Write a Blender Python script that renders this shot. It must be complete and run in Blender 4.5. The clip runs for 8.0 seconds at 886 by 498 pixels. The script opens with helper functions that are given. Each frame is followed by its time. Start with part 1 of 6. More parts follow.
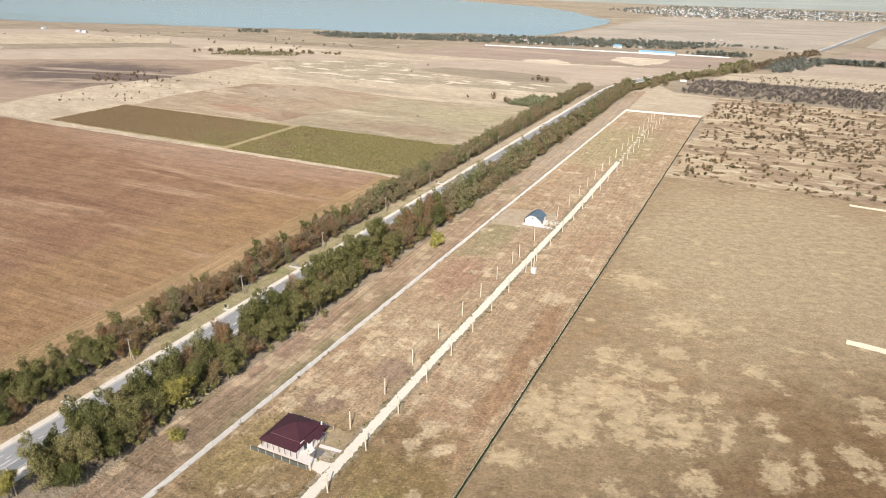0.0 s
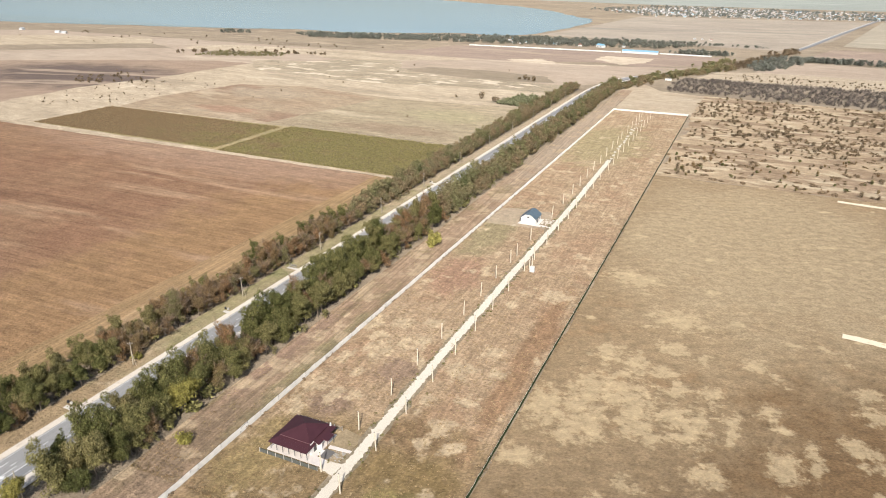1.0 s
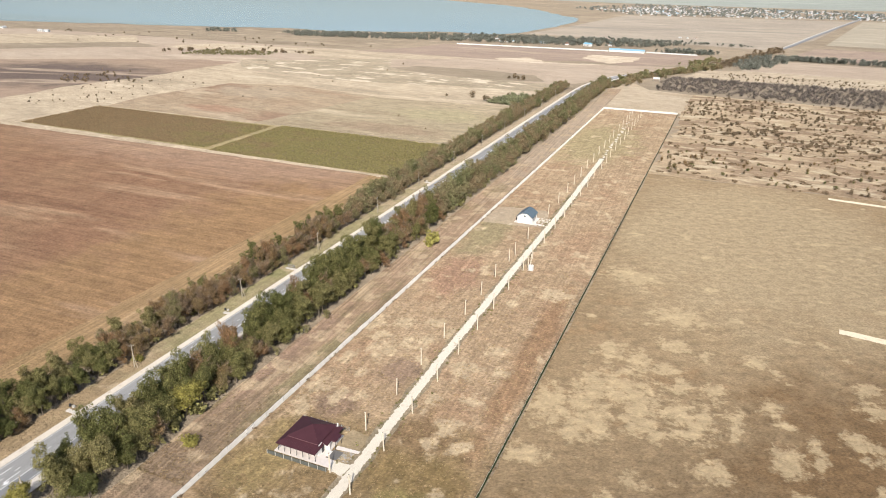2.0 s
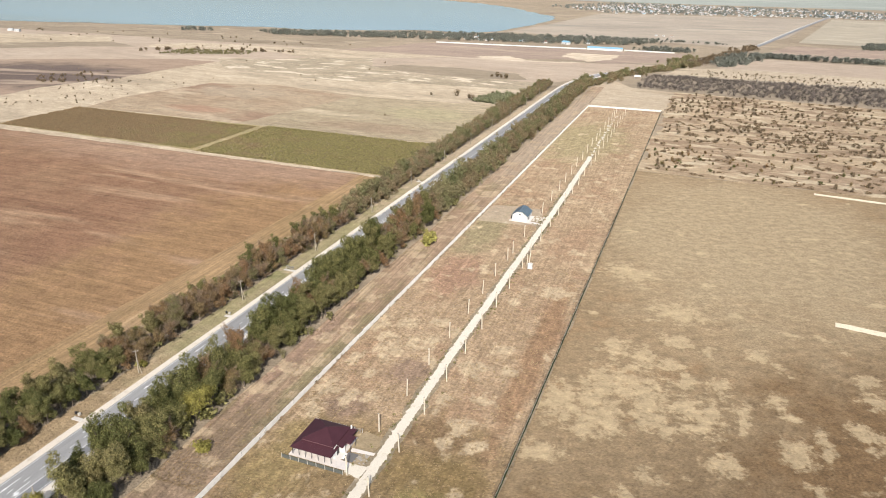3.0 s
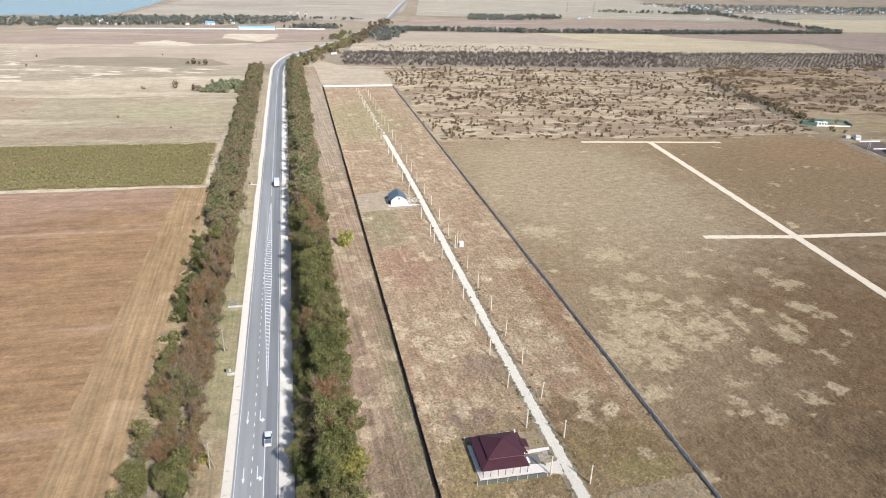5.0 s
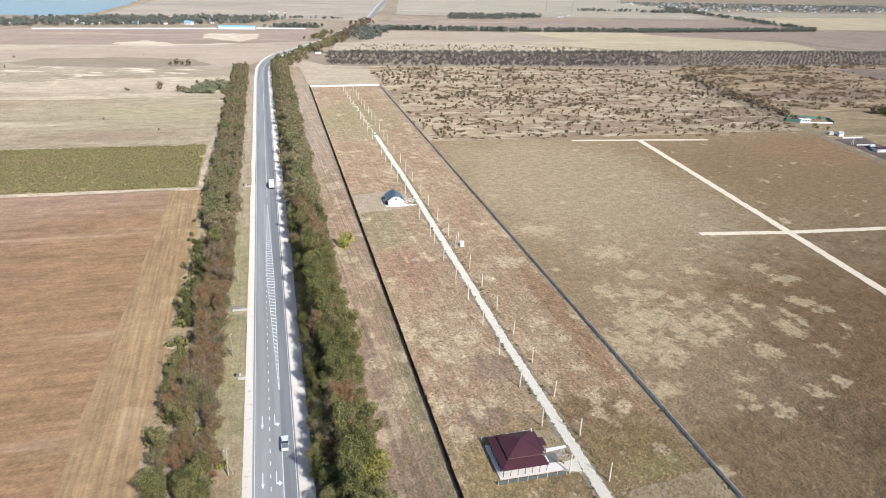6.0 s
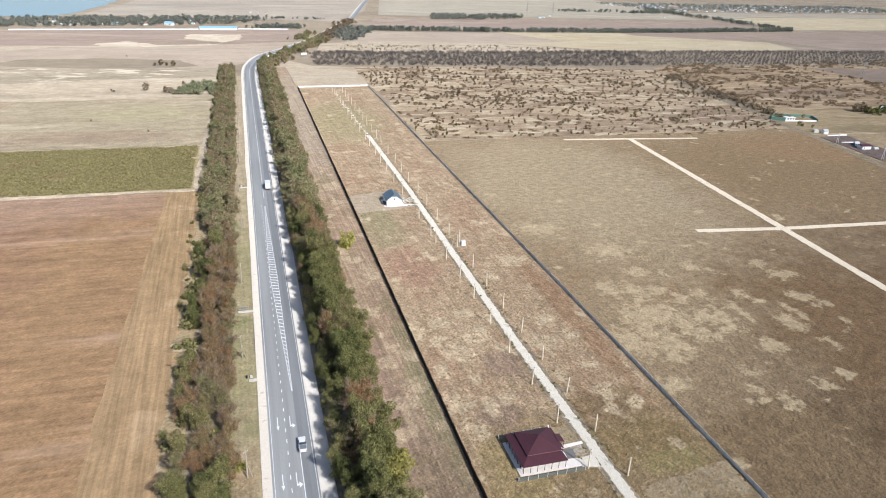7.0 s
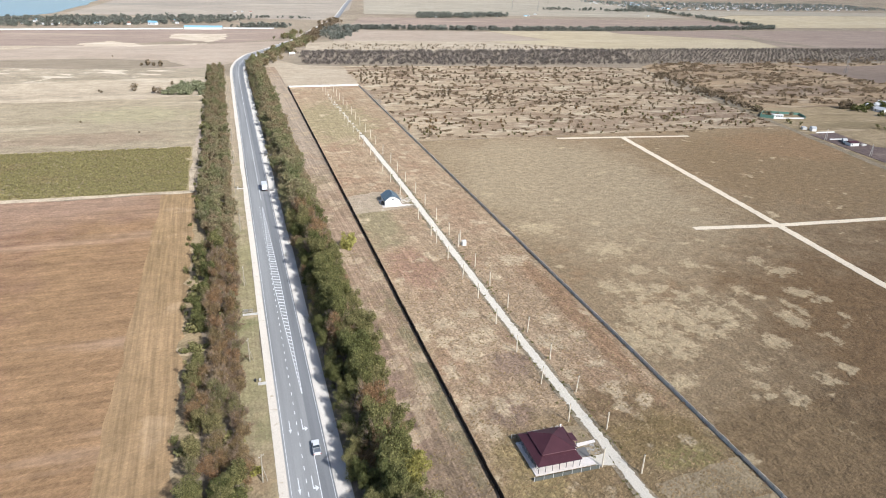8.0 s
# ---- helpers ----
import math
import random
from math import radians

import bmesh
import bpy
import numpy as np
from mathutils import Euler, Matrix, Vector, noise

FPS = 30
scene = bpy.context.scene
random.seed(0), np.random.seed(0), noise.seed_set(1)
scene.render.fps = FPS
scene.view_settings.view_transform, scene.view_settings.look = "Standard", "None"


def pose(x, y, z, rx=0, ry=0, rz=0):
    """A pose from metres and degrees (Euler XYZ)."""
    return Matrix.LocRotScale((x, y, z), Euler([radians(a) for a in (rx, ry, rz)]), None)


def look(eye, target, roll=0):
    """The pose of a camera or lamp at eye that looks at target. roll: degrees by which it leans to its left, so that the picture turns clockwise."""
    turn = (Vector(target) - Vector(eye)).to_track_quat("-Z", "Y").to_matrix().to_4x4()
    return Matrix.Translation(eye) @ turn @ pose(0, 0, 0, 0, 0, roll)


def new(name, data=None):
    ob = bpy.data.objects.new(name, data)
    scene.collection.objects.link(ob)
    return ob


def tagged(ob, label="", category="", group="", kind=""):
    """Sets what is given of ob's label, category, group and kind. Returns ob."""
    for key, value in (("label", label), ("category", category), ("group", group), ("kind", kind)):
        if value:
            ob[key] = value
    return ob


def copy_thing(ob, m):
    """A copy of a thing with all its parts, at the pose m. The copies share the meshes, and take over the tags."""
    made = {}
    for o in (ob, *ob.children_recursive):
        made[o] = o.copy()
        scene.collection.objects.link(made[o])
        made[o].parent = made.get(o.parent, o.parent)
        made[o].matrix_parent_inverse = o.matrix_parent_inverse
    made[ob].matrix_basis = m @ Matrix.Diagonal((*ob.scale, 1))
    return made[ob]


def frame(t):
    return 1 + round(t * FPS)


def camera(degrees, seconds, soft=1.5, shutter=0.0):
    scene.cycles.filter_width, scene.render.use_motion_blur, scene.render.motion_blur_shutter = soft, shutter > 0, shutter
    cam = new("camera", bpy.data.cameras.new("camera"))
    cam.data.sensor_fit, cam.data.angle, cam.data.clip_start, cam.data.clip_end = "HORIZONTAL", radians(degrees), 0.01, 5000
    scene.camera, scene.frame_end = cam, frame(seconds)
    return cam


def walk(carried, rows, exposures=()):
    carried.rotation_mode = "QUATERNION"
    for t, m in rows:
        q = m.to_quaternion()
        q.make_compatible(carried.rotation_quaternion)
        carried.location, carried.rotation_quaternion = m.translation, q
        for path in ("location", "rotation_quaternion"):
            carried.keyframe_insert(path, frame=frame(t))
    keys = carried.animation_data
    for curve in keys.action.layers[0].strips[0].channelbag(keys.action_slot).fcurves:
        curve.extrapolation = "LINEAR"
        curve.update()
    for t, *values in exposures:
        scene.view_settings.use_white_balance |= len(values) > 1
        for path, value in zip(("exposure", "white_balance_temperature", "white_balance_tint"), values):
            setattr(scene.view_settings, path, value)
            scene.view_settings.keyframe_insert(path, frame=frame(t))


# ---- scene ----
from mathutils import geometry

# The place is laid out in true metres (x east, y along the road) and then set up at SCALE as a whole,
# because the camera's quick slide at half-time may go 4 m in a tenth of a second at most.
SCALE = 0.335
EXPOSURE, SKY_POWER, SUN_POWER = 0.41, 0.094, 3.6
cam = camera(66.7, 8.0, 1.0)
PATH = [
    (0.0, (106.487, 1.87, 107.841), (105.694, 3.538, 107.074), 0.9),
    (0.5, (104.203, 0.706, 107.427), (103.431, 2.385, 106.661), 0.9),
    (1.0, (101.253, -0.982, 107.858), (100.505, 0.707, 107.091), 0.9),
    (1.5, (98.032, -2.431, 107.995), (97.311, -0.731, 107.226), 1.0),
    (3.0, (88.703, -6.061, 108.256), (88.057, -4.333, 107.483), 1.1),
    (3.5, (36.311, -15.367, 108.792), (36.167, -13.539, 107.994), 1.7),
    (4.0, (-21.143, -10.191, 107.281), (-20.768, -8.398, 106.479), 2.2),
    (4.5, (-24.228, -9.712, 106.939), (-23.829, -7.923, 106.139), 2.2),
    (6.0, (-34.513, -6.942, 107.081), (-34.04, -5.171, 106.279), 2.2),
    (6.5, (-38.448, -6.231, 106.433), (-37.947, -4.467, 105.634), 2.3),
    (7.0, (-42.568, -5.155, 106.358), (-42.04, -3.398, 105.56), 2.3),
    (7.5, (-44.988, -4.1, 106.823), (-44.442, -2.35, 106.022), 2.2),
    (8.0, (-48.586, -3.134, 106.674), (-48.016, -1.392, 105.874), 2.3),
]


def path_rows():
    """The fitted poses, with even steps of a tenth of a second through the quick slide."""
    rows = []
    for (t0, e0, g0, r0), (t1, e1, g1, r1) in zip(PATH, PATH[1:]):
        n = 5 if 2.9 < t0 < 3.9 else 1
        for i in range(n):
            k = i / n
            rows.append((t0 + (t1 - t0) * k, Vector(e0).lerp(Vector(e1), k), Vector(g0).lerp(Vector(g1), k), r0 + (r1 - r0) * k))
    t, e, g, r = PATH[-1]
    rows.append((t, Vector(e), Vector(g), r))
    return [(t, look(e * SCALE, g * SCALE, r)) for t, e, g, r in rows]


walk(cam, path_rows(), [(0.0, EXPOSURE - 0.02, 6400, 10), (3.0, EXPOSURE - 0.04, 6320, 10), (3.5, EXPOSURE - 0.17, 6120, 10), (4.0, EXPOSURE, 5870, 9), (8.0, EXPOSURE + 0.02, 5770, 9)])

# ---- sky and sun ----
SUN_EL, SUN_ROT = radians(39), radians(157.5)
world = bpy.data.worlds.new("sky")
scene.world = world
world.use_nodes = True
wn = world.node_tree.nodes
sky = wn.new("ShaderNodeTexSky")
sky.sky_type, sky.sun_disc = "NISHITA", False
sky.sun_elevation, sky.sun_rotation = SUN_EL, SUN_ROT
sky.dust_density = 2.0
world.node_tree.links.new(sky.outputs[0], wn["Background"].inputs[0])
wn["Background"].inputs[1].default_value = SKY_POWER
sun = new("sun", bpy.data.lights.new("sun", "SUN"))
sun.data.energy, sun.data.angle, sun.data.color = SUN_POWER, radians(0.53), (1.0, 0.93, 0.83)
sun_dir = Vector((math.sin(SUN_ROT) * math.cos(SUN_EL), math.cos(SUN_ROT) * math.cos(SUN_EL), math.sin(SUN_EL)))
sun.matrix_world = look(sun_dir * 300, (0, 0, 0))


# ---- node helpers ----
class Mat:
    """A small builder for procedural materials in object coordinates."""

    def __init__(self, name, rough=0.9, metal=0.0, spec=0.3):
        self.m = bpy.data.materials.new(name)
        self.m.use_nodes = True
        self.t = self.m.node_tree
        self.b = self.t.nodes["Principled BSDF"]
        self.b.inputs["Roughness"].default_value = rough
        self.b.inputs["Metallic"].default_value = metal
        self.b.inputs["Specular IOR Level"].default_value = spec
        self.b.inputs["Diffuse Roughness"].default_value = 1.0 if rough > 0.9 else 0.0
        self.co = self.t.nodes.new("ShaderNodeTexCoord").outputs["Object"]

    def put(self, socket, value):
        if isinstance(value, bpy.types.NodeSocket):
            self.t.links.new(value, socket)
        elif isinstance(value, tuple) and len(value) == 3 and socket.type == "RGBA":
            socket.default_value = (*value, 1)
        else:
            socket.default_value = value

    def stretch(self, sx, sy, sz=1.0, turn=0.0, shift=(0, 0, 0)):
        """Coordinates scaled along an axis that is turned by so many degrees from x."""
        src = self.co
        if turn:
            n = self.t.nodes.new("ShaderNodeMapping")
            self.put(n.inputs["Vector"], src)
            n.inputs["Rotation"].default_value = (0, 0, radians(-turn))
            src = n.outputs[0]
        n = self.t.nodes.new("ShaderNodeMapping")
        self.put(n.inputs["Vector"], src)
        n.inputs["Scale"].default_value = (sx, sy, sz)
        n.inputs["Location"].default_value = shift
        return n.outputs[0]

    def noise(self, scale, detail=4.0, rough=0.55, vec=None, warp=0.0):
        n = self.t.nodes.new("ShaderNodeTexNoise")
        self.put(n.inputs["Vector"], vec or self.co)
        n.inputs["Scale"].default_value, n.inputs["Detail"].default_value = scale, detail
        n.inputs["Roughness"].default_value, n.inputs["Distortion"].default_value = rough, warp
        return n.outputs[0]

    def step(self, value, lo, hi):
        n = self.t.nodes.new("ShaderNodeMapRange")
        n.interpolation_type = "SMOOTHSTEP"
        self.put(n.inputs[0], value)
        n.inputs[1].default_value, n.inputs[2].default_value = lo, hi
        return n.outputs[0]

    def span(self, value, lo, hi, a, b):
        n = self.t.nodes.new("ShaderNodeMapRange")
        self.put(n.inputs[0], value)
        for i, v in enumerate((lo, hi, a, b)):
            n.inputs[i + 1].default_value = v
        return n.outputs[0]

    def calc(self, op, a, b=0.0):
        n = self.t.nodes.new("ShaderNodeMath")
        n.operation = op
        self.put(n.inputs[0], a)
        self.put(n.inputs[1], b)
        return n.outputs[0]

    def mix(self, f, a, b, mode="MIX"):
        n = self.t.nodes.new("ShaderNodeMix")
        n.data_type, n.blend_type = "RGBA", mode
        self.put(n.inputs[0], f)
        self.put(n.inputs[6], a)
        self.put(n.inputs[7], b)
        return n.outputs[2]

    def times(self, colour, value):
        return self.mix(1.0, colour, value, "MULTIPLY")

    def random(self):
        return self.t.nodes.new("ShaderNodeObjectInfo").outputs["Random"]

    def island(self):
        return self.t.nodes.new("ShaderNodeNewGeometry").outputs["Random Per Island"]

    def where(self, cx, cy, rx, ry):
        """1 at a patch's middle, 0 at its rim."""
        s = self.t.nodes.new("ShaderNodeVectorMath")
        s.operation = "LENGTH"
        self.put(s.inputs[0], self.stretch(1 / rx, 1 / ry, 0.0, 0, (-cx / rx, -cy / ry, 0)))
        return self.span(s.outputs["Value"], 0.0, 1.0, 1.0, 0.0)

    def spots(self, ellipses, ragged):
        """A field of bleached spots (cx, cy, rx, ry): above 0 inside, below 0 outside, with ragged rims."""
        wob = self.t.nodes.new("ShaderNodeTexNoise")
        self.put(wob.inputs["Vector"], self.co)
        wob.inputs["Scale"].default_value, wob.inputs["Detail"].default_value = 0.16, 5.0
        centred = self.t.nodes.new("ShaderNodeVectorMath")
        centred.operation = "MULTIPLY_ADD"
        self.put(centred.inputs[0], wob.outputs["Color"])
        centred.inputs[1].default_value = (ragged, ragged, 0)
        centred.inputs[2].default_value = (-ragged / 2, -ragged / 2, 0)
        moved = self.t.nodes.new("ShaderNodeVectorMath")
        self.put(moved.inputs[0], self.co)
        self.put(moved.inputs[1], centred.outputs[0])
        still, self.co = self.co, moved.outputs[0]
        best = None
        for cx, cy, rx, ry in ellipses:
            one = self.where(cx, cy, 2.3 * rx, 2.3 * ry)
            best = one if best is None else self.calc("MAXIMUM", best, one)
        self.co = still
        return self.calc("SUBTRACT", best, 0.5)

    def done(self, colour, bump=None, strength=0.5, dist=0.1):
        self.put(self.b.inputs["Base Color"], colour)
        if bump is not None:
            n = self.t.nodes.new("ShaderNodeBump")
            n.inputs["Strength"].default_value, n.inputs["Distance"].default_value = strength, dist
            self.put(n.inputs["Height"], bump)
            self.t.links.new(n.outputs[0], self.b.inputs["Normal"])
        return self.m


def plain(name, colour, rough=0.7, metal=0.0, vary=0.15, scale=3.0, spec=0.4):
    m = Mat(name, rough, metal, spec)
    f = m.span(m.noise(scale, 5), 0.3, 0.7, 1 - vary, 1 + vary)
    return m.done(m.times(colour, f), m.noise(scale * 6, 3), 0.2, 0.02)


def grass(name, main, second, pale, third=None, big=0.02, patch=0.09, pale_lo=0.58, pale_hi=0.66, stretch=(1, 1, 0), grain=1.6, third_lo=0.55, streak=None, contrast=0.3, zone=None, spots=None, ragged=5.0):
    """Dry grass or soil: two mixed tones, pale and coloured patches, fine tufts."""
    m = Mat(name, 0.95, 0, 0.15)
    flat = m.stretch(stretch[0], stretch[1], 1.0, stretch[2])
    col = m.mix(m.step(m.noise(big, 5, 0.6), 0.36, 0.64), main, second)
    if third:
        shifted = m.stretch(stretch[0], stretch[1], 1.0, stretch[2], (31.0, 17.0, 5.0))
        col = m.mix(m.calc("MULTIPLY", m.step(m.noise(patch * 0.55, 6, 0.62, shifted), third_lo, third_lo + 0.13), 0.85), col, third)
    for i, z in enumerate(zone or ()):
        rough = m.noise(0.05 if z[2] > 60 else 0.11, 6, 0.62, m.stretch(1, 1, 1, 0, (13.0 * i, 7.0 * i, 0)))
        blur = m.calc("ADD", m.where(*z[:4]), m.span(rough, 0.2, 0.8, -0.4, 0.4) if z[2] < 100 else m.span(rough, 0.2, 0.8, -0.22, 0.22))
        col = m.mix(m.calc("MULTIPLY", m.step(blur, 0.12, 0.62), 0.92), col, z[4])
    field = m.noise(patch, 6, 0.56, flat, 0.15)
    bleached = m.calc("MULTIPLY", m.step(field, pale_lo, pale_hi), 0.85)
    if spots:
        frayed = m.calc("ADD", m.spots(spots, ragged), m.span(m.noise(0.28, 7, 0.7), 0.3, 0.7, -0.5, 0.4))
        bleached = m.calc("MAXIMUM", bleached, m.calc("MULTIPLY", m.step(frayed, -0.14, 0.26), 0.76))
    col = m.mix(bleached, col, pale)
    blot = m.noise(patch * 3.2, 8, 0.68, m.stretch(max(stretch[0], 0.45), stretch[1], 1.0, stretch[2]), 0.2)
    col = m.times(col, m.span(blot, 0.3, 0.7, 0.92 - contrast * 0.3, 1.08 + contrast * 0.3))
    if streak:
        lines = m.noise(streak[2], 4, 0.6, m.stretch(streak[0], streak[1], 1.0, streak[3]))
        col = m.times(col, m.span(lines, 0.3, 0.7, 1 - streak[4], 1 + streak[4]))
    tuft = m.calc("ADD", m.calc("MULTIPLY", m.noise(grain * 1.15, 4, 0.65), 0.42), m.calc("MULTIPLY", m.noise(grain * 2.4, 4, 0.7, m.stretch(0.34, 1.1, 1.0, 27)), 0.58))
    col = m.mix(m.calc("SUBTRACT", 1.0, m.calc("MULTIPLY", bleached, 0.6)), col, m.times(col, m.span(tuft, 0.33, 0.67, 1 - contrast, 1 + contrast)))
    col = m.times(col, m.span(m.noise(grain * 0.22, 4, 0.6), 0.3, 0.7, 1 - contrast * 0.35, 1 + contrast * 0.35))
    return m.done(col, m.calc("ADD", m.noise(grain * 0.8, 4, 0.7), m.calc("MULTIPLY", m.noise(grain * 0.2, 2), 1.5)), 0.7, 0.35)


def leaf(name, *cols, spread=(0.5, 1.5), clump=0.95, zone=None, patchy=0.0):
    """Foliage: a tone by tree, varied clump by clump and leaf by leaf, with light shining through."""
    m = Mat(name, 0.85, 0, 0.1)
    r = m.t.nodes.new("ShaderNodeValToRGB")
    for i, c in enumerate(cols):
        e = r.color_ramp.elements[i] if i < 2 else r.color_ramp.elements.new(1.0)
        e.position, e.color = i / (len(cols) - 1), (*c, 1)
    mixed = m.calc("ADD", m.calc("MULTIPLY", m.random(), 0.62), m.calc("MULTIPLY", m.noise(0.22, 3), 0.4))
    if zone:
        big = m.calc("ADD", m.where(*zone), m.span(m.noise(0.05, 5, 0.65), 0.3, 0.7, -0.35, 0.35))
        mixed = m.calc("ADD", m.calc("MULTIPLY", m.step(big, 0.0, 0.7), 0.7), m.calc("MULTIPLY", m.noise(0.3, 4, 0.7), 0.4))
    if patchy:
        mixed = m.span(m.noise(patchy, 1, 0.5), 0.32, 0.68, 0.0, 1.0)
    m.put(r.inputs[0], mixed)
    # Leaf spread and clump noise also paint deep crown shade into the colour.
    col = m.times(r.outputs[0], m.span(m.island(), 0, 1, *spread))
    col = m.times(col, m.span(m.noise(clump, 3, 0.6), 0.3, 0.7, 0.6, 1.36))
    m.done(col)
    tr = m.t.nodes.new("ShaderNodeBsdfTranslucent")
    m.put(tr.inputs[0], m.times(col, (0.95, 1.0, 0.5)))
    mx = m.t.nodes.new("ShaderNodeMixShader")
    mx.inputs[0].default_value = 0.14
    m.t.links.new(m.b.outputs[0], mx.inputs[1])
    m.t.links.new(tr.outputs[0], mx.inputs[2])
    m.t.links.new(mx.outputs[0], m.t.nodes["Material Output"].inputs[0])
    return m.m


# ---- materials ----
TAN, STRAW, PALE = (0.30, 0.225, 0.145), (0.36, 0.28, 0.18), (0.46, 0.38, 0.255)
M_BASE = grass("dry_steppe", (0.245, 0.20, 0.145), (0.295, 0.24, 0.175), (0.36, 0.30, 0.225), (0.195, 0.155, 0.11), big=0.006, patch=0.025, stretch=(0.5, 1, 0))
PLOT_SPOTS = [(1, 169, 3.9, 4.9), (10, 173, 3.6, 3.6), (4, 130, 4.1, 4.4), (5, 122, 2.9, 3.2), (12, 141, 1.6, 2.7), (21, 164, 2.8, 4.7), (50, 213, 7.2, 4.9), (45, 127, 3.5, 3.7), (46, 140, 3.4, 3.1), (4, 146, 2.5, 4.0), (12, 128, 2.1, 4.3), (36, 136, 2.1, 4.6), (38, 154, 3.0, 3.6), (51, 104, 1.8, 2.2), (7, 118, 2.2, 2.6), (7, 162, 3.1, 3.3), (44, 167, 3.5, 3.4), (17, 162, 3, 5), (12.5, 155, 3, 5)]
M_PLOT = grass("plot_grass", (0.3, 0.219, 0.14), (0.345, 0.256, 0.167), (0.445, 0.357, 0.238), (0.287, 0.194, 0.124), big=0.035, patch=0.1, pale_lo=0.57, pale_hi=0.66, third_lo=0.5, stretch=(1.1, 0.85, 8), grain=1.3, contrast=0.5, streak=(1.2, 0.03, 1.0, 2, 0.16), spots=PLOT_SPOTS, ragged=3.0,
               zone=[(38, 92, 70, 52, (0.212, 0.152, 0.08)), (54, 170, 6, 80, (0.25, 0.16, 0.095)), (8, 265, 13, 50, (0.245, 0.205, 0.12)), (9, 98, 11, 26, (0.265, 0.20, 0.098)), (46, 107, 18, 14, (0.195, 0.14, 0.066)), (48, 99, 14, 6, (0.22, 0.18, 0.078)), (40, 122, 14, 12, (0.185, 0.125, 0.07)), (20, 455, 40, 90, (0.285, 0.235, 0.135)), (22, 146, 9, 11, (0.25, 0.178, 0.127)), (13, 125, 9, 9, (0.23, 0.162, 0.115)), (12, 215, 14, 28, (0.29, 0.185, 0.125))])
M_VERGE_EAST = grass("mown_strip", (0.265, 0.19, 0.128), (0.30, 0.218, 0.15), (0.39, 0.305, 0.205), (0.205, 0.165, 0.092), big=0.03, patch=0.1, pale_lo=0.54, pale_hi=0.62, streak=(1.5, 0.02, 1.0, 2, 0.28), third_lo=0.5, contrast=0.38, spots=[(-9.7, 153, 2.2, 5), (-5, 141, 3, 4), (-9.9, 126, 1.5, 6), (-13.5, 192, 2, 4), (-8.5, 169, 1.2, 2), (-10, 182, 3.5, 2.5), (-12, 232, 2.5, 7), (-4, 215, 1.5, 5)], ragged=2.5, zone=[(-3, 140, 4, 70, (0.225, 0.19, 0.112)), (-12.5, 135, 4, 60, (0.255, 0.178, 0.13)), (-9, 98, 10, 34, (0.225, 0.165, 0.112)), (-6, 500, 40, 240, (0.318, 0.255, 0.19))])
FIELD_SPOTS = [(76, 183, 4.2, 6.2), (84, 181, 3.7, 5.3), (93, 214, 8.9, 7.3), (74, 242, 9.8, 6.5), (93, 194, 4.7, 3.3), (103, 192, 2.1, 3.3), (93, 179, 3.7, 3.7), (117, 194, 2.9, 3.8), (65, 148, 6.7, 9.7), (75, 158, 5.7, 13.2), (82, 165, 7.3, 9.2), (88, 160, 5.4, 10.7), (76, 144, 6.6, 8.7), (88, 150, 4.5, 6.3), (92, 146, 3.8, 3.9), (98, 158, 5.4, 5.0), (103, 155, 4.5, 9.0), (97, 171, 2.3, 6.9), (106, 172, 3.1, 4.5)]
FIELD_SPOTS += [(120, 170, 2.8, 4.8), (112, 159, 2.1, 6.8), (108, 137, 3.9, 4.0), (124, 148, 3.5, 6.6), (131, 154, 2.0, 6.4), (148, 181, 5.6, 4.0), (146, 191, 3.9, 3.2), (141, 163, 4.1, 4.2), (146, 158, 2.5, 3.1), (144, 146, 1.9, 2.5), (127, 134, 2.0, 4.3), (91, 126, 2.5, 3.1), (92, 112, 2.9, 3.6), (107, 117, 2.6, 3.6), (110, 115, 1.5, 1.8), (65, 126, 5.2, 3.5), (86, 119, 2.4, 3.1), (81, 115, 1.2, 1.3), (142, 207, 1.9, 3.2), (137, 214, 1.7, 2.4)]
# South-east zones: darker soil, pushed further to stand in for lens falloff.
M_FIELD = grass("fallow_field", (0.238, 0.174, 0.104), (0.27, 0.20, 0.121), (0.43, 0.34, 0.212), (0.258, 0.172, 0.096), big=0.012, patch=0.1, pale_lo=0.615, pale_hi=0.69, stretch=(0.75, 1.1, 25), grain=1.4, third_lo=0.54, contrast=0.38, spots=FIELD_SPOTS, ragged=7.0, streak=(0.1, 1.0, 0.8, 25, 0.05),
                zone=[(250, 30, 225, 280, (0.13, 0.082, 0.042)), (135, 40, 125, 108, (0.09, 0.057, 0.028)), (155, 135, 62, 85, (0.165, 0.106, 0.055)), (78, 92, 40, 34, (0.185, 0.128, 0.07)), (275, 300, 165, 125, (0.222, 0.155, 0.085)), (305, 345, 75, 55, (0.25, 0.165, 0.09)), (118, 300, 100, 140, (0.32, 0.252, 0.16))])
M_PLOUGH = grass("stubble_field", (0.202, 0.117, 0.072), (0.228, 0.142, 0.086), (0.305, 0.208, 0.135), (0.152, 0.084, 0.052), big=0.012, patch=0.05, stretch=(0.16, 1, 1), streak=(0.02, 0.6, 1.0, 1, 0.18), pale_lo=0.555, pale_hi=0.68, grain=1.1, contrast=0.36, zone=[(-85, 130, 75, 330, (0.24, 0.152, 0.081)), (-190, 330, 260, 75, (0.268, 0.18, 0.125))])
M_HEADLAND = grass("field_headland", (0.255, 0.174, 0.092), (0.285, 0.195, 0.108), (0.33, 0.235, 0.14), big=0.02, patch=0.06, streak=(0.9, 0.03, 1.0, 1, 0.28), grain=1.1, contrast=0.2)
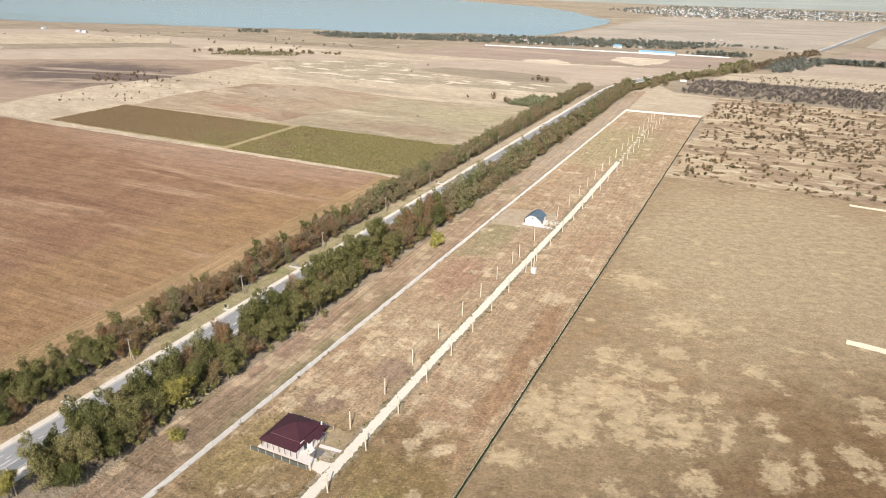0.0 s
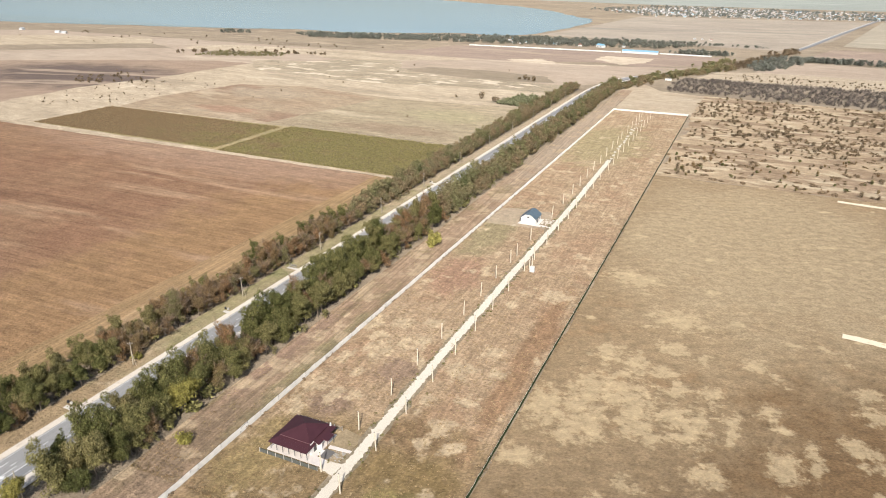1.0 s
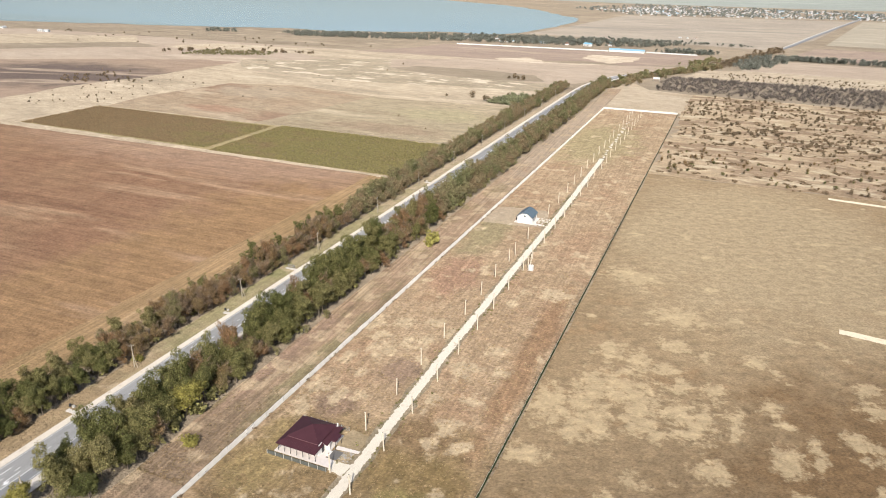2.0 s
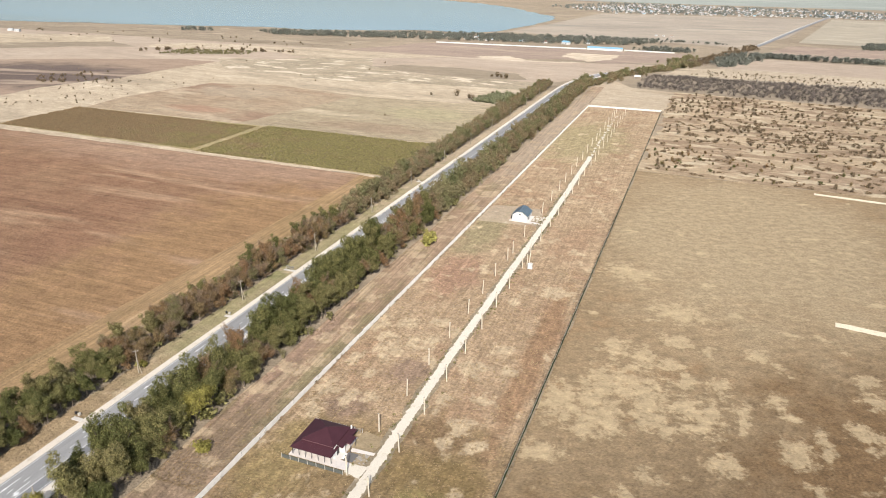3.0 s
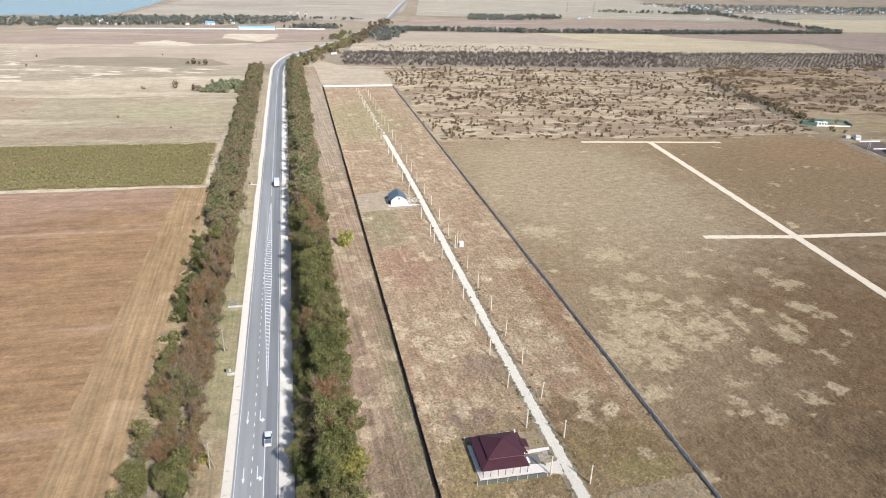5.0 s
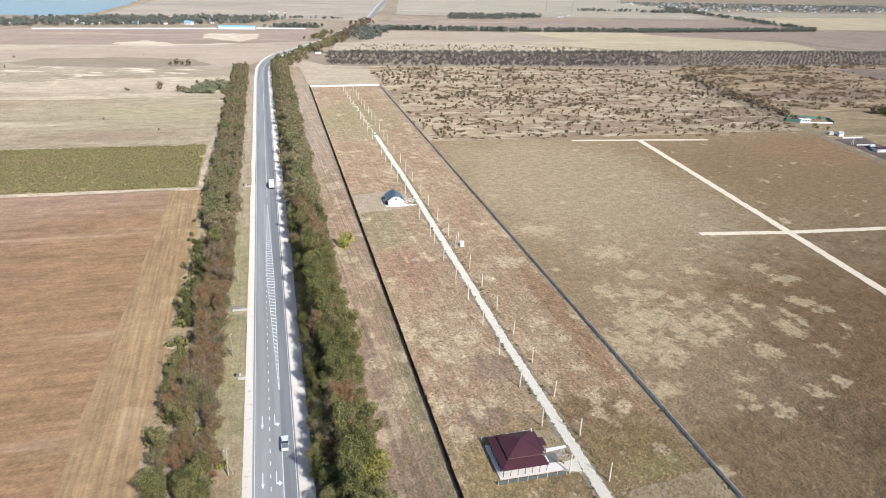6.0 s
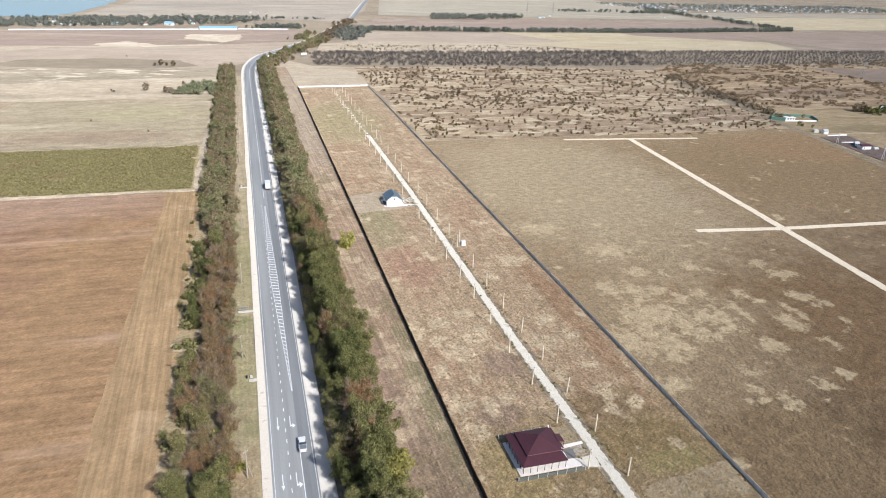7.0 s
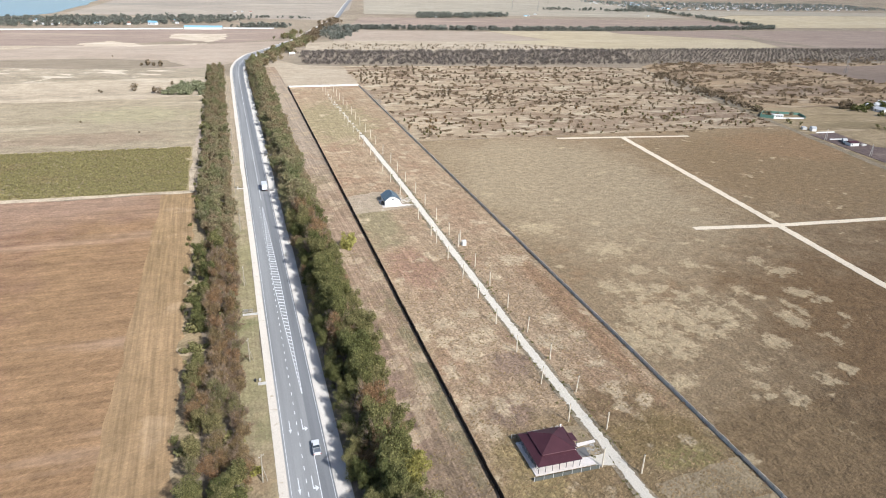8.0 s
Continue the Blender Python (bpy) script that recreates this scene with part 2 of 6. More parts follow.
M_SCRUB = grass("scrub_ground", (0.33, 0.255, 0.168), (0.37, 0.29, 0.195), (0.44, 0.37, 0.26), (0.215, 0.152, 0.10), big=0.02, patch=0.1, stretch=(0.35, 1, -3), third_lo=0.45, pale_lo=0.52, pale_hi=0.62, grain=0.9, contrast=0.36, zone=[(305, 440, 75, 50, (0.225, 0.162, 0.112)), (190, 425, 75, 24, (0.265, 0.195, 0.132))])
M_HEATH = grass("russet_heath", (0.295, 0.212, 0.13), (0.335, 0.25, 0.155), (0.41, 0.33, 0.225), (0.205, 0.145, 0.092), big=0.02, patch=0.1, stretch=(0.3, 1, -6), third_lo=0.43, pale_lo=0.55, pale_hi=0.65, grain=0.9, contrast=0.4, zone=[(470, 520, 120, 40, (0.225, 0.165, 0.115))])
M_MEADOW = grass("tan_meadow", (0.272, 0.208, 0.122), (0.305, 0.236, 0.145), (0.39, 0.31, 0.21), (0.205, 0.158, 0.09), big=0.03, patch=0.08, stretch=(0.25, 1, -3), third_lo=0.5, grain=0.9, contrast=0.36)
M_YARDSOIL = grass("dark_yard_earth", (0.125, 0.092, 0.085), (0.16, 0.12, 0.105), (0.22, 0.17, 0.14), big=0.05, patch=0.12, grain=1.2, contrast=0.3)
M_GREYGRASS = grass("grazed_field", (0.288, 0.24, 0.163), (0.318, 0.262, 0.18), (0.40, 0.335, 0.24), (0.238, 0.192, 0.13), big=0.01, patch=0.04, stretch=(0.15, 1, 0), third_lo=0.5, grain=0.9, contrast=0.42, zone=[(-130, 428, 75, 22, (0.255, 0.195, 0.135)), (-110, 490, 60, 35, (0.30, 0.262, 0.165))])
# The zone mixes one broad, soft-edged darkening into the field colour.
M_WESTBROWN = grass("dull_brown_field", (0.262, 0.195, 0.145), (0.285, 0.215, 0.16), (0.33, 0.26, 0.195), big=0.006, patch=0.02, stretch=(0.2, 1, 20), grain=0.6, contrast=0.2, zone=[(-545, 505, 190, 112, (0.108, 0.083, 0.072))])
M_OLIVEFIELD = grass("olive_brown_field", (0.225, 0.185, 0.135), (0.25, 0.205, 0.15), (0.30, 0.25, 0.185), big=0.01, patch=0.02, stretch=(0.2, 1, -3), grain=0.6, contrast=0.2)
M_REDFIELD = grass("russet_field", (0.278, 0.208, 0.142), (0.31, 0.245, 0.17), (0.37, 0.30, 0.215), (0.225, 0.15, 0.105), big=0.012, patch=0.03, stretch=(0.3, 1, -6), grain=0.9, contrast=0.42, third_lo=0.5, zone=[(-285, 430, 46, 18, (0.285, 0.185, 0.128)), (-300, 510, 70, 40, (0.31, 0.25, 0.18))])
M_SAND = grass("pale_straw_field", (0.375, 0.31, 0.225), (0.41, 0.34, 0.25), (0.45, 0.38, 0.285), (0.29, 0.24, 0.175), big=0.008, patch=0.03, stretch=(0.25, 1, -4), grain=0.8, third_lo=0.52, contrast=0.42)
M_MOTTLE = grass("mottled_pasture", (0.33, 0.275, 0.20), (0.275, 0.232, 0.168), (0.54, 0.465, 0.36), (0.235, 0.20, 0.14), big=0.012, patch=0.07, stretch=(0.4, 1, -4), grain=0.8, pale_lo=0.56, pale_hi=0.6, third_lo=0.5, contrast=0.42)
M_BROWN = grass("bare_brown_field", (0.26, 0.20, 0.16), (0.285, 0.22, 0.175), (0.34, 0.27, 0.21), big=0.006, patch=0.015, stretch=(0.2, 1, -3), grain=0.6, contrast=0.22)
M_BEIGE = grass("beige_field", (0.335, 0.27, 0.21), (0.36, 0.295, 0.23), (0.40, 0.33, 0.255), big=0.006, patch=0.015, stretch=(0.2, 1, -3), grain=0.6, contrast=0.22)
M_YELLOW = grass("yellow_stubble", (0.39, 0.325, 0.215), (0.42, 0.35, 0.24), (0.46, 0.39, 0.28), big=0.006, patch=0.015, stretch=(0.2, 1, -3), grain=0.6, contrast=0.22)
M_DARKSOIL = grass("dark_fallow", (0.19, 0.145, 0.115), (0.225, 0.172, 0.132), (0.26, 0.205, 0.155), big=0.01, patch=0.02, stretch=(0.2, 1, 4), grain=0.6, contrast=0.22)
M_FARGREEN = grass("grey_green_field", (0.31, 0.275, 0.215), (0.33, 0.29, 0.225), (0.38, 0.335, 0.26), big=0.006, patch=0.012, stretch=(0.2, 1, 0), grain=0.5, contrast=0.22)
# Blue-grey haze of the far distance is put into this ground colour.
M_FARHILL = grass("haze_tinted_far_land", (0.25, 0.27, 0.245), (0.275, 0.295, 0.265), (0.31, 0.325, 0.29), big=0.002, patch=0.004, stretch=(0.2, 1, 0), grain=0.3, contrast=0.15)
M_PALEPATCH = grass("bleached_field", (0.45, 0.375, 0.285), (0.48, 0.405, 0.31), (0.54, 0.465, 0.365), (0.36, 0.295, 0.22), big=0.02, patch=0.04, stretch=(0.3, 1, -3), grain=0.6, contrast=0.25)
M_VINESOIL = grass("vineyard_soil", (0.27, 0.225, 0.12), (0.295, 0.235, 0.13), (0.36, 0.30, 0.19), big=0.03, patch=0.1, grain=1.0)
M_GREENVERGE = grass("verge_grass", (0.255, 0.225, 0.125), (0.30, 0.245, 0.155), (0.38, 0.305, 0.205), (0.195, 0.19, 0.09), big=0.03, patch=0.06, streak=(1.0, 0.04, 1.0, 0, 0.14), third_lo=0.5, zone=[(-49, 70, 12, 75, (0.30, 0.222, 0.135)), (-49, 500, 16, 290, (0.345, 0.28, 0.20))])
M_BARE = grass("trodden_earth", (0.325, 0.262, 0.19), (0.355, 0.288, 0.208), (0.46, 0.39, 0.29), (0.30, 0.25, 0.17), big=0.05, patch=0.12, grain=1.5, contrast=0.2)
M_MARGIN = grass("path_margin", (0.22, 0.185, 0.13), (0.26, 0.21, 0.145), (0.36, 0.30, 0.22), (0.19, 0.17, 0.105), big=0.08, patch=0.2, grain=1.8, contrast=0.35)
M_SOUTH = grass("worn_turf", (0.27, 0.212, 0.132), (0.30, 0.238, 0.152), (0.355, 0.285, 0.19), (0.235, 0.182, 0.108), big=0.05, patch=0.12, grain=1.4, contrast=0.24)
M_NORTH = grass("pale_turf", (0.36, 0.295, 0.215), (0.39, 0.325, 0.24), (0.41, 0.34, 0.25), (0.28, 0.225, 0.155), big=0.02, patch=0.05, stretch=(0.3, 1, 0), grain=1.0)
M_MUD = grass("shore_mud", (0.29, 0.25, 0.205), (0.325, 0.28, 0.225), (0.37, 0.32, 0.255), (0.22, 0.20, 0.17), big=0.006, patch=0.008, stretch=(0.2, 1, 10), grain=0.5, contrast=0.22)


def gravel_mat(name, colour, grain=5.0):
    m = Mat(name, 0.95, 0, 0.2)
    n = m.noise(grain, 4, 0.7)
    col = m.times(colour, m.span(n, 0.3, 0.7, 0.78, 1.18))
    col = m.mix(m.step(m.noise(0.5, 5, 0.6), 0.58, 0.72), col, (colour[0] * 0.72, colour[1] * 0.68, colour[2] * 0.6))
    return m.done(col, n, 0.6, 0.08)


M_PATH = gravel_mat("white_limestone_gravel", (0.57, 0.525, 0.45))
M_TRACK = gravel_mat("pale_crushed_stone", (0.66, 0.57, 0.44))
M_SHOULDER = gravel_mat("shoulder_gravel", (0.57, 0.52, 0.455))
M_SHOULDER_E = gravel_mat("bright_shoulder_gravel", (0.60, 0.56, 0.51))


def asphalt_mat(name, colour):
    m = Mat(name, 0.9, 0, 0.2)
    worn = m.noise(0.5, 4, 0.6, m.stretch(1.0, 0.03))
    col = m.times(colour, m.span(worn, 0.3, 0.7, 0.86, 1.14))
    col = m.times(col, m.span(m.noise(9, 2), 0.3, 0.7, 0.9, 1.1))
    return m.done(col, m.noise(14, 2), 0.2, 0.02)


M_ASPHALT = asphalt_mat("grey_asphalt", (0.335, 0.332, 0.322))
M_ASPHALT_D = asphalt_mat("darker_asphalt", (0.25, 0.252, 0.255))
M_LINE = plain("road_paint", (0.80, 0.80, 0.79), 0.6, 0, 0.12, 1.5)
M_CONCRETE = plain("concrete", (0.60, 0.57, 0.52), 0.9, 0, 0.12, 1.0)
M_WHITE = plain("white_plaster", (0.80, 0.785, 0.755), 0.85, 0, 0.05, 0.7)
M_TILEFLOOR = plain("pale_paving", (0.76, 0.69, 0.63), 0.8, 0, 0.08, 1.2)
M_ROOF = plain("wine_red_sheet_roof", (0.072, 0.027, 0.034), 0.5, 0.0, 0.1, 0.5, 0.25)
M_CAP = plain("rose_ridge_flashing", (0.19, 0.10, 0.105), 0.5, 0, 0.08)
M_BLUEROOF = plain("slate_blue_sheet_roof", (0.115, 0.16, 0.195), 0.45, 0.0, 0.12, 0.6)
M_DARK = plain("dark_painted_steel", (0.05, 0.05, 0.055), 0.5, 0.3, 0.1)
M_STEEL = plain("galvanised_steel", (0.45, 0.46, 0.47), 0.45, 0.7, 0.1)
M_WINDOW = Mat("window_glass", 0.08, 0, 0.6).done((0.03, 0.04, 0.05))
M_DARKSLAB = plain("dark_grey_paving", (0.17, 0.16, 0.15), 0.85, 0, 0.12)
M_STONE = plain("grey_rubble", (0.36, 0.335, 0.295), 0.9, 0, 0.2)
M_POLE = plain("pale_timber", (0.76, 0.66, 0.52), 0.85, 0, 0.15, 2.0)
M_OLDPOLE = plain("weathered_pole", (0.42, 0.37, 0.29), 0.9, 0, 0.15, 2.0)
M_FENCE_IN = plain("cream_sheet_back", (0.86, 0.83, 0.77), 0.5, 0.0, 0.06, 0.4)
M_FENCE_OUT = plain("dark_brown_sheet", (0.034, 0.023, 0.018), 0.5, 0.0, 0.35, 0.5)
M_FENCE_GREY = plain("grey_sheet_back", (0.94, 0.84, 0.70), 0.9, 0.0, 0.05, 0.4, 0.2)
M_FENCE_GREEN = plain("dark_green_sheet", (0.038, 0.052, 0.022), 0.9, 0.0, 0.15, 0.4, 0.1)
M_BARK = plain("grey_bark", (0.145, 0.115, 0.09), 0.95, 0, 0.25, 4.0)
M_LEAF = leaf("green_leaves", (0.066, 0.073, 0.028), (0.128, 0.132, 0.048), (0.192, 0.182, 0.071), (0.242, 0.212, 0.094), (0.238, 0.178, 0.089), spread=(0.35, 1.65))
M_LEAF_BROWN = leaf("rusty_leaves", (0.25, 0.203, 0.105), (0.285, 0.20, 0.102), (0.30, 0.178, 0.093), (0.225, 0.208, 0.095), (0.285, 0.232, 0.135))
M_LEAF_YELLOW = leaf("yellow_leaves", (0.40, 0.365, 0.11), (0.48, 0.43, 0.145), spread=(0.75, 1.2))
M_LEAF_OLIVE = leaf("olive_leaves", (0.285, 0.265, 0.072), (0.345, 0.295, 0.09), spread=(0.6, 1.3))
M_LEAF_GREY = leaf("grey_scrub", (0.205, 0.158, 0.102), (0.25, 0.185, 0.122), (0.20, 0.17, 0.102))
M_TWIG = leaf("bare_twigs", (0.28, 0.205, 0.142), (0.325, 0.245, 0.175))
M_WOODGREY = leaf("dark_orchard_twigs", (0.185, 0.156, 0.14), (0.212, 0.178, 0.158))
M_VINE = leaf("vine_leaves", (0.298, 0.268, 0.112), (0.315, 0.264, 0.12), (0.328, 0.248, 0.136), (0.325, 0.224, 0.132), spread=(0.85, 1.15), zone=(-360, 350, 230, 150))
# Distant trees: haze is mixed into this leaf colour, pale and greyed.
M_FARLEAF = leaf("haze_pale_far_leaves", (0.205, 0.213, 0.18), (0.232, 0.235, 0.196))
# Far belt greens: paled copy of the leaf colour, distance haze painted in.
M_BELT_GREEN = leaf("haze_pale_green_leaves", (0.18, 0.185, 0.085), (0.25, 0.235, 0.115), (0.29, 0.25, 0.135), (0.285, 0.222, 0.125), spread=(0.7, 1.25), patchy=0.11)
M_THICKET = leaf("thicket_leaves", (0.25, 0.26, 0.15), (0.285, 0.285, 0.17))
# Far belt browns, likewise paled with the haze in their colour.
M_BELT_BROWN = leaf("haze_pale_brown_leaves", (0.25, 0.225, 0.122), (0.295, 0.24, 0.138), (0.315, 0.228, 0.135), (0.28, 0.245, 0.145), spread=(0.7, 1.25), patchy=0.11)
# Town trees: a bluish haze tint painted over the foliage colour.
M_TOWNLEAF = leaf("haze_tinted_leaves", (0.25, 0.27, 0.255), (0.285, 0.30, 0.275), spread=(0.7, 1.2))
wm = Mat("lake_water", 0.12, 0, 0.5)
M_WATER = wm.done(wm.mix(wm.step(wm.noise(0.002, 3, 0.5, wm.stretch(0.5, 1)), 0.35, 0.65), (0.25, 0.34, 0.40), (0.285, 0.38, 0.44)), wm.noise(0.15, 3), 0.12, 0.4)
# ---- mesh helpers ----
rng = np.random.default_rng(7)
Z_KNOTS = ((780.0, 0.0), (1060.0, -16.0), (1250.0, -20.0))


def land(y):
    """Height of the ground: level steppe, then a gentle fall towards the lake."""
    return float(np.interp(y, [k[0] for k in Z_KNOTS], [k[1] for k in Z_KNOTS]))


def mesh_of(name, bm, *mats):
    me = bpy.data.meshes.new(name)
    bm.to_mesh(me)
    bm.free()
    for m in mats:
        me.materials.append(m)
    return me


def part(name, bm, mats, parent=None, label=""):
    """Link a bmesh or a ready mesh as one object, under a thing or a part."""
    mats = mats if isinstance(mats, (tuple, list)) else (mats,)
    ob = new(name, mesh_of(name, bm, *mats) if isinstance(bm, bmesh.types.BMesh) else bm)
    ob.parent = parent
    return tagged(ob, label)


def thing(name, label, category, x=0, y=0, z=0, rz=0, group="", kind=""):
    ob = new(name)
    ob.matrix_basis = pose(x, y, z, 0, 0, rz)
    return tagged(ob, label, category, group, kind)


def box(bm, x0, y0, z0, x1, y1, z1, mat=0, bevel=0.0):
    r = bmesh.ops.create_cube(bm, size=1.0, matrix=Matrix.LocRotScale(((x0 + x1) / 2, (y0 + y1) / 2, (z0 + z1) / 2), None, (x1 - x0, y1 - y0, z1 - z0)))
    if bevel:
        es = {e for v in r["verts"] for e in v.link_edges}
        bmesh.ops.bevel(bm, geom=list(es), offset=bevel, segments=1, affect="EDGES")
    elif mat:
        for f in {f for v in r["verts"] for f in v.link_faces}:
            f.material_index = mat
    return bm


def rod(bm, a, b, r0, r1=None, n=8):
    a, b = Vector(a), Vector(b)
    m = Matrix.Translation((a + b) / 2) @ (b - a).to_track_quat("Z", "Y").to_matrix().to_4x4()
    bmesh.ops.create_cone(bm, cap_ends=True, segments=n, radius1=r0, radius2=r0 if r1 is None else r1, depth=(b - a).length, matrix=m)
    return bm


def poly(bm, pts, mat=0):
    f = bm.faces.new([bm.verts.new(p) for p in pts])
    f.material_index = mat
    return f


def slab(bm, pts, z0, z1):
    """A plate with the outline pts."""
    f = poly(bm, [(x, y, z1) for x, y in pts])
    r = bmesh.ops.extrude_face_region(bm, geom=[f])
    for v in r["geom"]:
        if isinstance(v, bmesh.types.BMVert):
            v.co.z = z0
    bmesh.ops.recalc_face_normals(bm, faces=bm.faces)
    return bm


def drape(bm, lift):
    """Cut a flat sheet at the folds of the land and lay it on."""
    for y, _ in Z_KNOTS:
        bmesh.ops.bisect_plane(bm, geom=bm.verts[:] + bm.edges[:] + bm.faces[:], plane_co=(0, y, 0), plane_no=(0, 1, 0))
    for v in bm.verts:
        v.co.z = land(v.co.y) + lift
    for f in bm.faces:
        f.normal_update()
        if f.normal.z < 0:
            f.normal_flip()
    return bm


LIFT = [0.02]


def rough_outline(pts, step, jag, seed):
    """Points along a closed outline with small irregular steps, as field margins have."""
    r = np.random.default_rng(seed)
    out = []
    for (x0, y0), (x1, y1) in zip(pts, pts[1:] + pts[:1]):
        n = max(1, int(math.hypot(x1 - x0, y1 - y0) / step))
        for i in range(n):
            k = i / n
            a, b = r.normal(0, jag, 2) if i else (0, 0)
            out.append((x0 + (x1 - x0) * k + a, y0 + (y1 - y0) * k + b))
    return out


def filled(outline):
    """A flat sheet of triangles inside an outline."""
    bm = bmesh.new()
    vs = [bm.verts.new((x, y, 0)) for x, y in outline]
    for a, b, c in geometry.tessellate_polygon([[v.co for v in vs]]):
        bm.faces.new((vs[a], vs[b], vs[c]))
    return bm


def field(name, pts, mat, label, jag=0.5, step=9.0, category="field"):
    LIFT[0] += 0.006
    bm = filled(rough_outline(pts, step, jag, len(pts) * 31 + int(abs(pts[0][0]))))
    drape(bm, LIFT[0])
    ob = part(name, bm, mat)
    return tagged(ob, label, category, kind="structure")


def cloud(n, blobs, size, seed, up=0.3, skin=0.55, slim=1.0):
    """Leaf triangles spread over the skins of some blobs (x, y, z, rx, rz). Vertices and faces."""
    r = np.random.default_rng(seed)
    bl = np.array(blobs)
    w = bl[:, 3] ** 2 * bl[:, 4]
    pick = r.choice(len(bl), n, p=w / w.sum())
    d = r.normal(size=(n, 3))
    d /= np.linalg.norm(d, axis=1)[:, None]
    rad = skin + (1 - skin) * r.random(n) ** 0.5
    rad *= np.where(r.random(n) < 0.18, r.uniform(1.0, 1.45, n), 1.0)
    b = bl[pick]
    c = b[:, :3] + d * rad[:, None] * np.stack([b[:, 3], b[:, 3], b[:, 4]], 1)
    nrm = d + r.normal(0, 0.5, (n, 3)) + np.array([0, 0, up])
    nrm /= np.linalg.norm(nrm, axis=1)[:, None]
    t = np.cross(nrm, r.normal(size=(n, 3)))
    t /= np.linalg.norm(t, axis=1)[:, None]
    s = np.cross(nrm, t)
    half = size * (0.6 + 0.8 * r.random(n))[:, None] / 2
    t, s = t * half, s * half * slim
    fold = nrm * half * 0.4
    v = np.stack([c - t - s * 0.7, c + t * 1.1 - fold * 0.5, c + s * 1.2 + fold * 0.5], 1).reshape(-1, 3)
    return v, np.arange(3 * n).reshape(-1, 3)


def twigs(n, blobs, length, width, seed, root):
    """Thin bare twigs that point outwards from the limbs."""
    r = np.random.default_rng(seed)
    bl = np.array(blobs)
    pick = r.choice(len(bl), n)
    d = r.normal(size=(n, 3))
    d /= np.linalg.norm(d, axis=1)[:, None]
    b = bl[pick]
    c = b[:, :3] + d * r.random(n)[:, None] * 0.9 * np.stack([b[:, 3], b[:, 3], b[:, 4]], 1)
    go = c - np.array(root) + r.normal(0, 1.0, (n, 3))
    go[:, 2] = np.abs(go[:, 2]) * 0.8
    go /= np.linalg.norm(go, axis=1)[:, None]
    s = np.cross(go, r.normal(size=(n, 3)))
    s /= np.linalg.norm(s, axis=1)[:, None]
    ln = length * (0.5 + r.random(n))[:, None]
    v = np.stack([c - s * width * 1.2, c + s * width * 1.2, c + go * ln], 1).reshape(-1, 3)
    return v, np.arange(3 * n).reshape(-1, 3)


def raw_mesh(name, v, f, mat):
    me = bpy.data.meshes.new(name)
    me.from_pydata(v.tolist(), [], f.tolist())
    me.materials.append(mat)
    return me


def many(name, shapes, places, mat, label, category, parent=None):
    """One object of stuff: shapes (vertices, faces) set down at places (shape, x, y, z, size, turn)."""
    vs, fs, k = [], [], 0
    for i, x, y, z, s, a in places:
        v, f = shapes[int(i)]
        c, q = math.cos(a), math.sin(a)
        vs.append(np.stack([x + s * (v[:, 0] * c - v[:, 1] * q), y + s * (v[:, 0] * q + v[:, 1] * c), z + s * v[:, 2]], 1))
        fs.append(f + k)
        k += len(v)
    ob = new(name, raw_mesh(name, np.concatenate(vs), np.concatenate(fs), mat))
    ob.parent = parent
    return tagged(ob, label, category, kind="stuff")


def inside(x, y, pts):
    hit = False
    for (x0, y0), (x1, y1) in zip(pts, pts[1:] + pts[:1]):
        if (y0 > y) != (y1 > y) and x < (x1 - x0) * (y - y0) / (y1 - y0) + x0:
            hit = not hit
    return hit


def strew(n, pts, seed):
    """n places inside an outline."""
    r = np.random.default_rng(seed)
    xs, ys = [p[0] for p in pts], [p[1] for p in pts]
    out = []
    while len(out) < n:
        x, y = r.uniform(min(xs), max(xs)), r.uniform(min(ys), max(ys))
        if inside(x, y, pts):
            out.append((x, y))
    return out


# ---- ground and fields ----
bm = bmesh.new()
poly(bm, [(-9000, -3000, 0), (9000, -3000, 0), (9000, 12000, 0), (-9000, 12000, 0)])
tagged(part("ground", drape(bm, 0.0), M_BASE), "dry tan steppe ground with bleached grass", "ground", kind="structure")

SCRUB = [(60.6, 392), (175, 390), (262, 386), (345, 395), (365, 560), (392, 662), (212, 684), (62, 692)]
FIELD = [(60.6, -200), (225, -200), (283, 90), (318, 285), (340, 392), (60.6, 391)]
STRAW_EDGE = [(-450, 664), (-404, 618), (-304, 606), (-239, 609), (-182, 621), (-126, 632), (-66, 637)]
WEST_EDGE = [(-467, 318), (-472, 404), (-475, 458), (-457, 521), (-455, 602), (-450, 664)]
RUSSET_EDGE = [(-200, 540), (-298, 556), (-359, 537), (-366, 504), (-376, 444), (-369, 395)]
MOTTLE_EDGE = [(-64, 690), (-118, 687), (-180, 688), (-246, 700), (-273, 717), (-306, 786)]
field("field_plain_west", [(-1300, 318), (-64, 398), (-64, 690), (-31, 732), (30, 900), (-424, 910), (-1100, 900)], M_BEIGE, "pale tan plain between the western fields", jag=1.0, step=30)
field("field_band_pale", [(-1030, 714), (-836, 882), (-721, 773), (-901, 631)], M_SAND, "pale straw field on the western plain", jag=2.5, step=16)
field("field_band_olive", [(-901, 631), (-721, 773), (-640, 738), (-706, 707), (-834, 587)], M_OLIVEFIELD, "olive-brown field on the western plain", jag=2.0, step=14)
field("field_mottled", STRAW_EDGE + MOTTLE_EDGE + [(-383, 747), (-412, 715), (-469, 698)], M_MOTTLE, "mottled pale and brown pasture", jag=2.2, step=9)
